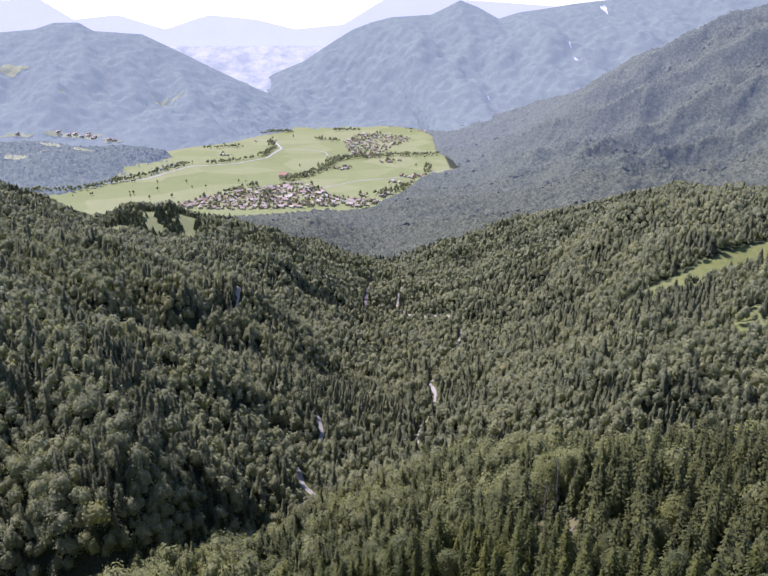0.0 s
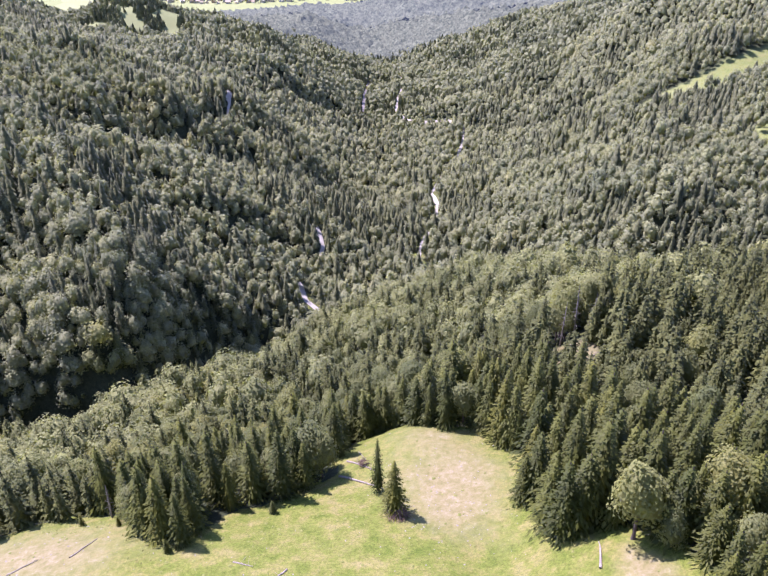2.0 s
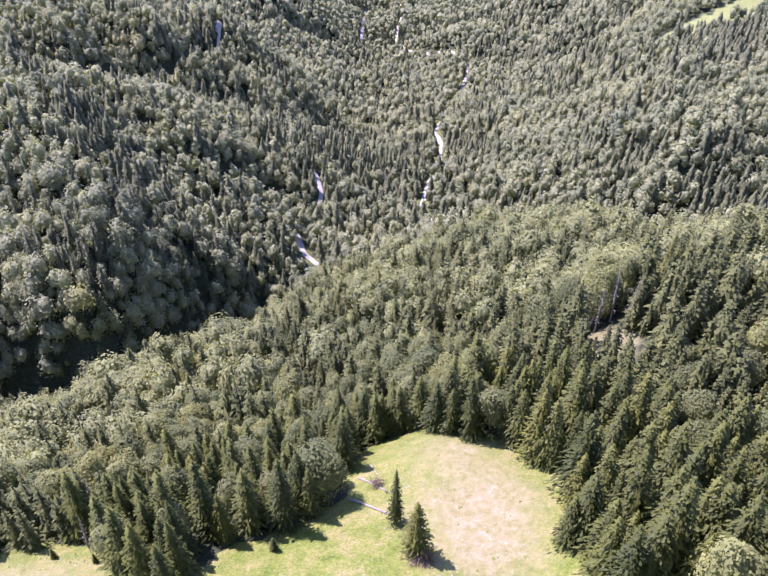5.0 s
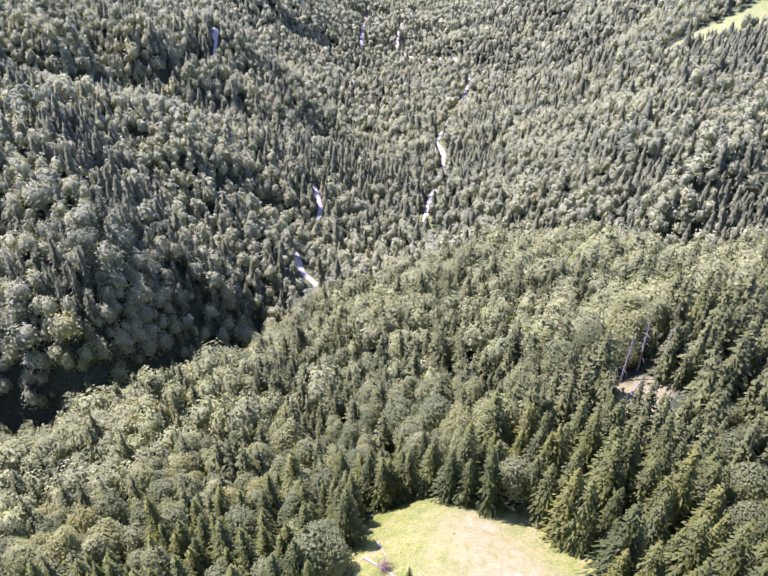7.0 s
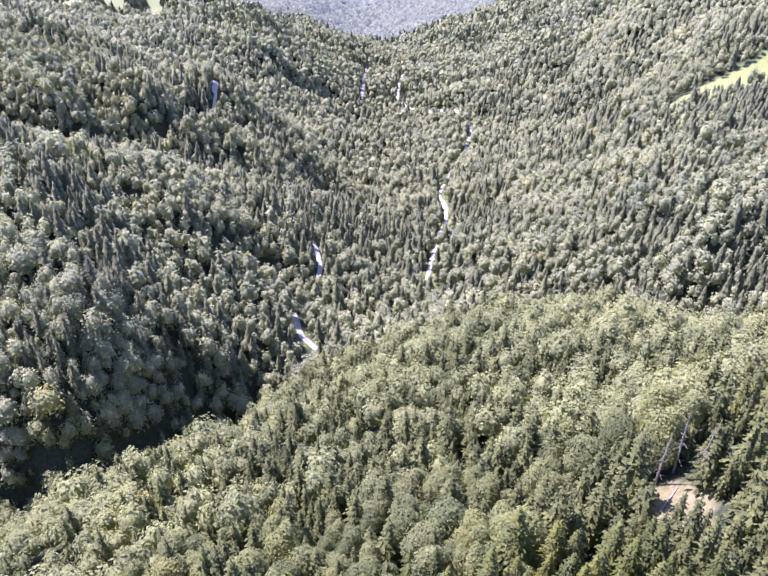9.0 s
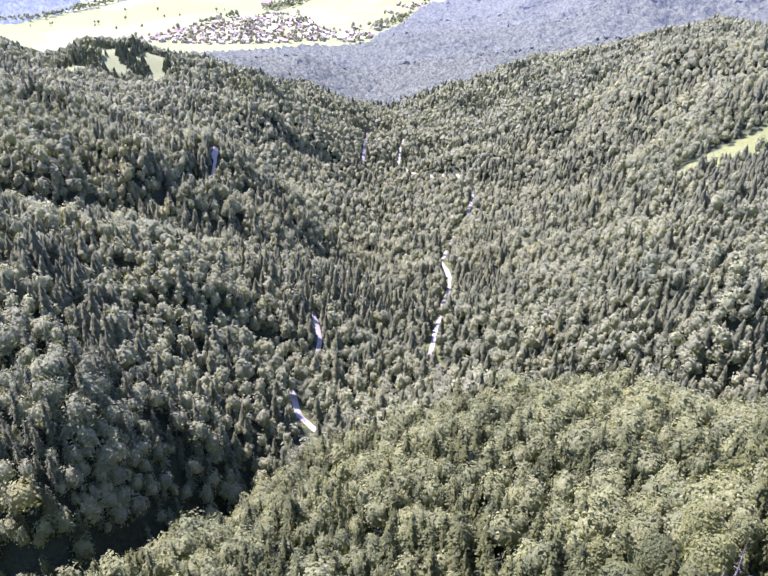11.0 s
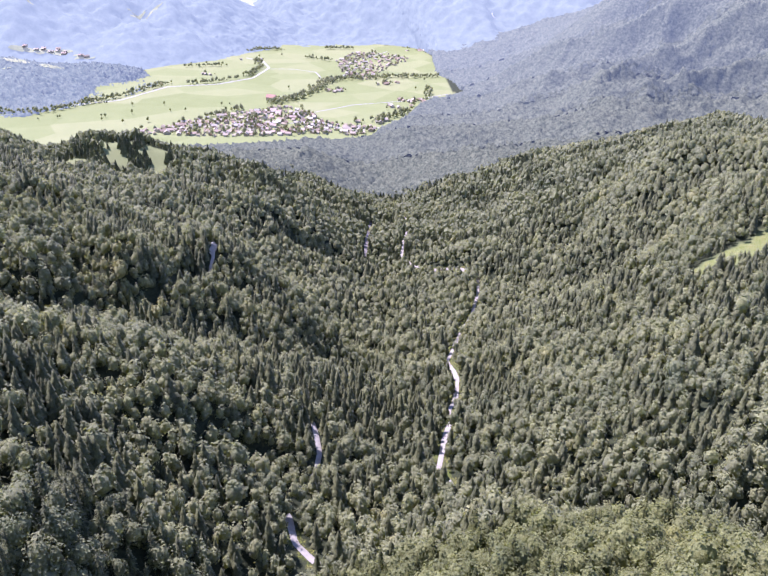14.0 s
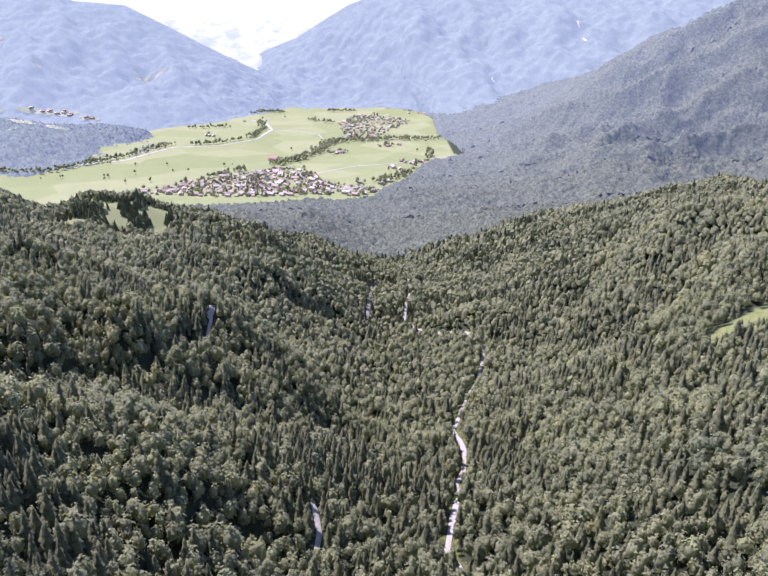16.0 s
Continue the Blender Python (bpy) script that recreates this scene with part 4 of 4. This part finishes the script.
def house(w, d, eaves, rise, roof_mat, label):
    """A gabled house: walls up into the gables, two roof slabs that stand over, and a chimney."""
    thing = tagged(new("house"), label, "house", group="houses of the valley villages")
    bm = bmesh.new()
    a = [bm.verts.new(p) for p in ((-w / 2, -d / 2, -1), (w / 2, -d / 2, -1), (w / 2, -d / 2, eaves), (0, -d / 2, eaves + rise), (-w / 2, -d / 2, eaves))]
    b = [bm.verts.new((v.co.x, d / 2, v.co.z)) for v in a]
    bm.faces.new(a)
    bm.faces.new(b[::-1])
    for i in range(5):
        bm.faces.new((a[i - 1], b[i - 1], b[i], a[i]))
    part("wall", bm, M_WALL, thing)
    bm = bmesh.new()
    over = 1.1
    slope = rise / (w / 2)
    for side in (-1, 1):
        foot, top = Vector((side * (w / 2 + over), 0, eaves - over * slope + 0.15)), Vector((0, 0, eaves + rise + 0.15))
        q = []
        for p in (foot, top):
            for y in (-d / 2 - over, d / 2 + over):
                q.append([bm.verts.new((p.x, y, p.z + h)) for h in (0, 0.35)])
        for f in (((0, 0), (1, 0), (3, 0), (2, 0)), ((0, 1), (2, 1), (3, 1), (1, 1)), ((0, 0), (0, 1), (1, 1), (1, 0)), ((0, 0), (2, 0), (2, 1), (0, 1)), ((1, 0), (1, 1), (3, 1), (3, 0))):
            bm.faces.new([q[i][j] for i, j in f])
    roof = part("roof", bm, roof_mat, thing)
    bm = bmesh.new()
    box(bm, w * 0.14, d * 0.2, eaves + rise * 0.5, eaves + rise + 1.2, 0.9, 0.9)
    part("chimney", bm, M_CHIMNEY, roof)
    return thing


HOUSES = [house(9, 11.5, 4.8, 2.8, M_ROOF, "pale rendered gabled house with a tiled roof"), house(10, 14.5, 5.2, 3.2, M_ROOF, "long pale farmhouse with a low tiled roof"),
          house(7.5, 9, 4.5, 2.6, M_ROOF, "small pale house with a tiled gable roof"), house(11, 19, 5.8, 3.6, M_ROOF, "large barn-like building with a wide pale roof")]
MANOR = house(18, 30, 10, 7, M_ROOF_RED, "large manor house with a steep red tiled roof")
MANOR.matrix_basis = pose(-334, 2515, -480, 0, 0, 70)
VILLAGE = [(-640, 2060), (-573, 2146), (-490, 2235), (-375, 2345), (-291, 2430), (-195, 2326), (-160, 2240), (-118, 2182), (-17, 2150), (0, 2110), (-57, 2060), (-195, 2068), (-355, 2040), (-478, 2045)]
FAR_VILLAGE = [(-175, 3325), (-98, 3600), (41, 3553), (140, 3400), (103, 3316), (16, 3112), (-31, 2840), (-119, 2955)]
FARMS = [(96, 2505, 9), (-143, 2666, 7), (33, 2815, 9), (159, 3635, 4), (-20, 2210, 6), (-520, 3330, 5), (-620, 2960, 3), (60, 2420, 5)]


def make_villages():
    spots = []
    for poly, cell, keep in ((VILLAGE, 21, 0.68), (FAR_VILLAGE, 30, 0.55)):
        xs, ys = [p[0] for p in poly], [p[1] for p in poly]
        x, y = scatter(min(xs), max(xs), min(ys), max(ys), cell)
        ok = inside(x, y, poly) & (rng.uniform(0, 1, len(x)) < keep)
        spots += list(zip(x[ok], y[ok]))
    for fx, fy, n in FARMS:
        spots += [(fx + rng.uniform(-45, 45), fy + rng.uniform(-22, 22)) for _ in range(n)]
    for n, (x, y) in enumerate(spots):
        turn = 90 * int(rng.integers(0, 2)) + 25 * math.sin(x / 140) + float(rng.uniform(-12, 12))
        m = pose(x, y, -480.0, 0, 0, turn)
        if n < len(HOUSES):
            HOUSES[n].matrix_basis = m
        else:
            copy_thing(HOUSES[int(rng.choice(4, p=[0.4, 0.28, 0.22, 0.10]))], m)
    for u, v in ((0.592, 0.135), (0.640, 0.13), (0.652, 0.128), (0.660, 0.145), (0.668, 0.135), (0.676, 0.15), (0.683, 0.135), (0.70, 0.10), (0.706, 0.105)):
        for k in (0, 1):
            x, y, z = on_sheet(LEFT_MOUNTAIN, np.array(0.935 * u + 0.0015 * k), np.array(v + 0.006 * k))
            copy_thing(HOUSES[(k + int(u * 1000)) % 4], pose(x, y - 8, z + 3, 0, 0, 40 * k + 900 * u))
    return np.array(spots)


HOUSE_SPOTS = make_villages()


def make_more_houses():
    """The closely built rest of the villages: gabled houses too small to tell apart singly."""
    vs, fs, ms, tint = [], [], [], []
    for poly, cell in ((VILLAGE, 17), (FAR_VILLAGE, 26)):
        xs, ys = [p[0] for p in poly], [p[1] for p in poly]
        x, y = scatter(min(xs), max(xs), min(ys), max(ys), cell)
        for px, py in zip(x, y):
            if not inside(np.array(px), np.array(py), poly) or np.min(np.hypot(HOUSE_SPOTS[:, 0] - px, HOUSE_SPOTS[:, 1] - py)) < 13 or rng.uniform() > 0.75:
                continue
            w, d, e, g = rng.uniform(5, 8), rng.uniform(6, 10), rng.uniform(3, 5), rng.uniform(2.0, 3.0)
            a = math.radians(25 * math.sin(px / 140) + 90 * int(rng.integers(0, 2)))
            c, s = math.cos(a), math.sin(a)
            n, r = len(vs), 0.7
            local = [(-w / 2, -d / 2, -1), (w / 2, -d / 2, -1), (w / 2, -d / 2, e), (-w / 2, -d / 2, e), (-w / 2, d / 2, -1), (w / 2, d / 2, -1), (w / 2, d / 2, e), (-w / 2, d / 2, e), (0, -d / 2, e + g), (0, d / 2, e + g),
                     (-w / 2 - r, -d / 2 - r, e - 0.3), (0, -d / 2 - r, e + g + 0.25), (w / 2 + r, -d / 2 - r, e - 0.3), (-w / 2 - r, d / 2 + r, e - 0.3), (0, d / 2 + r, e + g + 0.25), (w / 2 + r, d / 2 + r, e - 0.3)]
            vs += [(px + c * lx - s * ly, py + s * lx + c * ly, -480 + lz) for lx, ly, lz in local]
            fs += [tuple(n + i for i in q) for q in ((0, 1, 2, 3), (4, 7, 6, 5), (0, 3, 7, 4), (1, 5, 6, 2), (3, 2, 8), (7, 9, 6), (10, 11, 14, 13), (11, 12, 15, 14))]
            ms += [0] * 6 + [1] * 2
    me = bpy.data.meshes.new("village_houses")
    me.from_pydata(vs, [], fs)
    me.materials.append(plain("pale_render", (0.40, 0.36, 0.23), (0.54, 0.49, 0.33), 0.03))
    me.materials.append(plain("mixed_roof_tiles", (0.26, 0.19, 0.10), (0.44, 0.38, 0.23), 0.05))
    me.polygons.foreach_set("material_index", ms)
    return tagged(new("village_houses", me), "closely built pale houses with brown and red roofs", "houses", kind="stuff")


make_more_houses()
HEDGES = [([(-330, 2450), (-285, 2500), (-240, 2575), (-213, 2668), (-172, 2876), (-110, 2900), (-41, 2906), (64, 2949), (215, 2960)], 30, 330), ([(-650, 2770), (-550, 2830), (-470, 2935), (-450, 3150), (-500, 3330)], 14, 90),
          ([(-1200, 2290), (-960, 2300), (-800, 2560), (-720, 2790)], 22, 170), ([(-560, 3600), (-520, 3660), (-430, 3640)], 26, 60), ([(-300, 3420), (-200, 3330)], 12, 26), ([(-740, 3150), (-600, 3190)], 9, 26),
          ([(-10, 2235), (60, 2300), (80, 2360)], 26, 55), ([(150, 2560), (170, 2720)], 10, 22), ([(-480, 2260), (-400, 2380)], 14, 30), ([(-240, 3690), (-120, 3700)], 14, 28)]


def make_valley_trees():
    xs, ys = [], []
    for line, wide, n in HEDGES:
        n = int(n * 1.5)
        p = along(line, 4)
        pick = p[rng.integers(0, len(p), n)]
        xs.append(pick[:, 0] + rng.normal(0, wide / 2, n))
        ys.append(pick[:, 1] + rng.normal(0, wide / 2, n))
    g = HOUSE_SPOTS[rng.integers(0, len(HOUSE_SPOTS), 420)]
    xs.append(g[:, 0] + rng.uniform(-16, 16, 420))
    ys.append(g[:, 1] + rng.uniform(-16, 16, 420))
    x, y = np.concatenate(xs), np.concatenate(ys)
    stand("hedgerow_trees", x, y, rng.normal(14, 4, len(x)).clip(6, 24), BEECH_D, M_LEAF_HAZED, "green hedgerow and garden trees between the valley fields")
    model = tree_thing("field_tree", BEECH_B[0], BEECH_A[0][1], M_LEAF, "single round broadleaf tree standing in the meadow")
    model["group"] = "single trees in the valley meadows"
    first = True
    spots = [(-824, 2442), (-815, 2436), (-600, 2330), (-560, 2345), (-700, 2300), (-760, 2250), (-690, 2180), (-880, 2240), (-930, 2215), (-470, 2420), (-450, 2440), (-640, 2420), (-300, 2700), (20, 2380), (120, 2700), (160, 2880)]
    spots += [(float(rng.uniform(-950, 150)), float(rng.uniform(2120, 3500))) for _ in range(26)]
    for sx, sy in spots:
        if not inside(np.array([sx]), np.array([sy]), VALLEY)[0]:
            continue
        h = float(rng.uniform(9, 18))
        m = Matrix.LocRotScale((sx, sy, -480.1), Euler((0, 0, rng.uniform(0, 6.28))), (h, h, h))
        if first:
            model.matrix_basis, first = m, False
        else:
            copy_thing(model, m @ Matrix.Diagonal((1 / model.scale.x, 1 / model.scale.y, 1 / model.scale.z, 1)))


make_valley_trees()
M_ASPHALT = plain("valley_road", (0.28, 0.27, 0.22), (0.38, 0.37, 0.31), 0.02)
for lane in ([(-210, 2934), (-235, 3050), (-320, 3120), (-450, 3130)], [(-165, 2870), (-95, 3110), (-60, 3400), (40, 3640)], [(-600, 2075), (-480, 2140), (-330, 2190), (-200, 2200), (-60, 2120), (60, 2180)], [(-200, 2330), (-80, 2450), (90, 2520), (230, 2640)]):
    ribbon("valley_lane", lane, 5, M_ASPHALT, "pale lane between meadows and houses", "road", 0.55, 15)


# ---- glade: logs, dead trees, stones, bushes ----
def lay(points, radii, sides=7):
    """A bent, tapering pole through points."""
    verts, faces = [], []
    for k, (p, r) in enumerate(zip(points, radii)):
        a = Vector(points[min(k + 1, len(points) - 1)]) - Vector(points[max(k - 1, 0)])
        q = a.to_track_quat("Z", "Y")
        for s in range(sides):
            t = 6.283 * s / sides
            verts.append(tuple(Vector(p) + q @ Vector((r * math.cos(t), r * math.sin(t), 0))))
    for k in range(len(points) - 1):
        for s in range(sides):
            i, j = k * sides + s, k * sides + (s + 1) % sides
            faces.append((i, j, j + sides, i + sides))
    return verts, faces


def mesh_part(name, verts, faces, mat, parent, label=""):
    me = bpy.data.meshes.new(name)
    me.from_pydata(verts, [], faces)
    me.materials.append(mat)
    ob = new(name, me)
    ob.parent = parent
    return tagged(ob, label)


def ground_at(x, y):
    return float(height(np.array([x]), np.array([y]))[0])


def fallen_log(x0, y0, x1, y1, r, branches, label):
    thing = tagged(new("fallen_log"), label, "log", group="fallen logs on the glade")
    pts = [(x0 + (x1 - x0) * u, y0 + (y1 - y0) * u) for u in (0, 0.25, 0.5, 0.75, 1)]
    base = (x0, y0, ground_at(x0, y0))
    thing.location = base
    p3 = [(x - base[0] + random.uniform(-0.15, 0.15), y - base[1], ground_at(x, y) - base[2] + r * 0.8) for x, y in pts]
    v, f = lay(p3, [r, r * 0.9, r * 0.75, r * 0.6, r * 0.25], 8)
    mesh_part("stem", v, f, M_DEADWOOD, thing)
    for _ in range(branches):
        u = random.uniform(0.35, 0.98)
        i = min(3, int(u * 4))
        a = Vector(p3[i]).lerp(Vector(p3[i + 1]), u * 4 - i)
        d = Vector((random.uniform(-1, 1), random.uniform(-1, 1), random.uniform(0.1, 0.7))).normalized() * random.uniform(1.0, 2.8) * (1.2 - 0.5 * u)
        v, f = lay([tuple(a), tuple(a + d * 0.5 + Vector((0, 0, 0.1))), tuple(a + d)], [r * 0.3, r * 0.2, 0.02], 5)
        mesh_part("branch", v, f, M_DEADWOOD, thing)
    return thing


def dead_tree(x, y, tall, lean, label):
    thing = tagged(new("dead_tree"), label, "dead tree", group="dead trees in the forest")
    thing.location = (x, y, ground_at(x, y) - 0.2)
    pts = [(lean[0] * u * tall, lean[1] * u * tall, tall * u) for u in (0, 0.3, 0.6, 0.85, 1)]
    v, f = lay(pts, [0.34, 0.28, 0.2, 0.11, 0.03], 7)
    mesh_part("trunk", v, f, M_DEADWOOD, thing)
    for k in range(26):
        u = 0.22 + 0.75 * k / 26
        a = 2.4 * k
        n = (1.05 - u) * tall * 0.16
        o = Vector((lean[0] * u * tall, lean[1] * u * tall, tall * u))
        d = Vector((math.cos(a) * n, math.sin(a) * n, -0.25 * n))
        v, f = lay([tuple(o), tuple(o + d * 0.5 + Vector((0, 0, 0.15))), tuple(o + d)], [0.06, 0.045, 0.015], 4)
        mesh_part("branch", v, f, M_DEADWOOD, thing)
    return thing


for x0, y0, x1, y1, r, n in ((-14, 157, -2, 148, 0.32, 2), (-12, 166, -4, 157, 0.26, 14), (-9, 171, -7, 165, 0.16, 1), (-78, 128, -74, 136, 0.2, 1), (-23, 116, -26, 112, 0.22, 5), (-66, 146, -61, 143, 0.22, 0),
                             (41, 104, 43, 112, 0.3, 0), (-60, 140, -57, 146, 0.18, 2), (-92, 124, -86, 129, 0.17, 3), (60, 214, 66, 220, 0.3, 4), (70, 210, 64, 206, 0.25, 6), (-36, 120, -31, 118, 0.16, 3)):
    fallen_log(x0, y0, x1, y1, r, n, "bleached fallen log lying on the grassy glade")
for x, y, h, lean in ((-76, 149, 13, (0.05, 0.02)), (-71, 147, 11, (0.03, -0.02)), (62, 224, 20, (0.02, 0)), (67, 226, 23, (-0.03, 0)), (71, 222, 18, (0.04, 0.02)), (38, 248, 17, (0.02, 0)), (41, 252, 15, (-0.02, 0)), (12, 212, 14, (0, 0)), (-8, 214, 12, (0.03, 0)), (45, 262, 15, (0, 0))):
    dead_tree(x, y, h, lean, "bare grey dead spruce trunk with broken branches")

# spruces that stand by themselves on the glade, and a pale bushy tree at its edge
for x, y, h, w in ((-3, 147, 20, 0.62), (1, 137, 19, 1.0), (-19, 97, 9, 1.3), (-64, 139, 5, 1.2), (-58, 133, 6, 1.2), (-71, 142, 4, 1.3), (-53, 126, 5, 1.2), (-83, 146, 4.5, 1.2), (-30, 141, 5, 1.3)):
    crown, trunk = SPRUCE_A[int(rng.integers(0, 5))]
    lone = tree_thing("lone_spruce", crown, trunk, M_NEEDLE, "single spruce standing free on the grassy glade")
    lone["group"] = "single spruces on the glade"
    lone.matrix_basis = Matrix.LocRotScale((x, y, ground_at(x, y) - 0.2), Euler((0, 0, 1.0)), (h * w, h * w, h))

M_BRUSH = plain("brown_dead_twigs", (0.10, 0.062, 0.036), (0.20, 0.135, 0.085), 2.0, 0.9)


def brushwood(x, y, n, reach):
    """A heap of broken, bare branches."""
    thing = tagged(new("brushwood"), "heap of bare brown branches at the foot of a spruce", "branches")
    thing.location = (x, y, ground_at(x, y))
    vs, fs = [], []
    for k in range(n):
        a, far = random.uniform(0, 6.283), reach * random.uniform(0.45, 1.0)
        foot = Vector((random.uniform(-0.8, 0.8), random.uniform(-0.8, 0.8), random.uniform(0.1, 2.6)))
        tip = Vector((far * math.cos(a), far * math.sin(a), random.uniform(0.1, 1.6)))
        v, f = lay([tuple(foot), tuple(foot.lerp(tip, 0.55) + Vector((0, 0, 0.35))), tuple(tip)], [0.07, 0.05, 0.015], 4)
        fs += [tuple(i + len(vs) for i in q) for q in f]
        vs += v
    mesh_part("twigs", vs, fs, M_BRUSH, thing)


brushwood(2.2, 135.2, 130, 4.6)
brushwood(-7.5, 161, 50, 3.2)
M_BRIGHT = foliage("young_leaves", (0.085, 0.098, 0.034), (0.23, 0.245, 0.078), (1.1, 1.1, 0.9), 1.2, 0.4, "object", 0.35, 0.6, 0.05, 0.15)
for x, y, h in ((54, 106, 12.5), (95, 181, 9), (88, 172, 7), (100, 190, 8)):
    bush = tree_thing("young_beech", leaf_dome(rng, 2, 2600, 0.0165, fill=0.66), BEECH_A[0][1], M_BRIGHT, "young yellow-green broadleaf tree at the forest edge")
    bush["group"] = "young trees at the forest edge"
    bush.matrix_basis = Matrix.LocRotScale((x, y, ground_at(x, y) - 0.2 * h), Euler((0, 0, x)), (h * 0.92, h * 1.0, h * 1.1))


def stones(name, n, mat, label, lo, hi, places):
    """Scattered stones or tufts as one mesh."""
    x, y = places
    z = height(x, y)
    vs, fs = [], []
    for k in range(len(x)):
        v, f = lumpy(rng, 1, (x[k], y[k], z[k]), rng.uniform(lo, hi) * np.array([rng.uniform(0.7, 1.4), rng.uniform(0.7, 1.4), 0.6]), 0.3)
        vs.append(v), fs.append(f + 12 * k)
    return tagged(new(name, mesh_from(name, np.concatenate(vs), np.concatenate(fs), mat)), label, "stones", kind="stuff")


def glade_places(n, cx, cy, sx, sy):
    x, y = rng.normal(cx, sx, n), rng.normal(cy, sy, n)
    ok = inside(x, y, GLADE)
    return x[ok], y[ok]


a, b, c = glade_places(190, 14, 140, 11, 15), glade_places(160, -88, 130, 26, 12), glade_places(40, -20, 122, 40, 22)
stones("glade_stones", 0, M_ROCK, "pale stones scattered over the grassy glade", 0.07, 0.24, (np.r_[a[0], b[0], c[0]], np.r_[a[1], b[1], c[1]]))
a, b = glade_places(480, -20, 125, 42, 22), glade_places(260, -70, 146, 22, 4)
M_TUFT = plain("grass_tufts", (0.095, 0.11, 0.02), (0.21, 0.215, 0.05), 1.5, 0.95, 0.1)
tufts = stones("glade_tufts", 0, M_TUFT, "low green tufts and bilberry bushes on the glade", 0.15, 0.45, (np.r_[a[0], b[0]], np.r_[a[1], b[1]]))
tufts["category"] = "tufts"


def scree_patch():
    p = np.array(SCREE, float)
    c = p.mean(0)
    ring = [c + (p[i] * (1 - t) + p[(i + 1) % len(p)] * t - c) * s for s in (0.5, 1.0) for i in range(len(p)) for t in (0, 0.5)]
    xy = np.array([c] + ring)
    n = len(p) * 2
    z = height(xy[:, 0], xy[:, 1]) + 0.6
    faces = [(0, 1 + i, 1 + (i + 1) % n) for i in range(n)] + [(1 + i, 1 + n + i, 1 + n + (i + 1) % n) for i in range(n)] + [(1 + i, 1 + n + (i + 1) % n, 1 + (i + 1) % n) for i in range(n)]
    me = mesh_from("scree", np.c_[xy, z], faces, M_GRAVEL)
    return tagged(new("scree", me), "bare white scree patch on the wooded slope", "scree", kind="structure")


scree_patch()
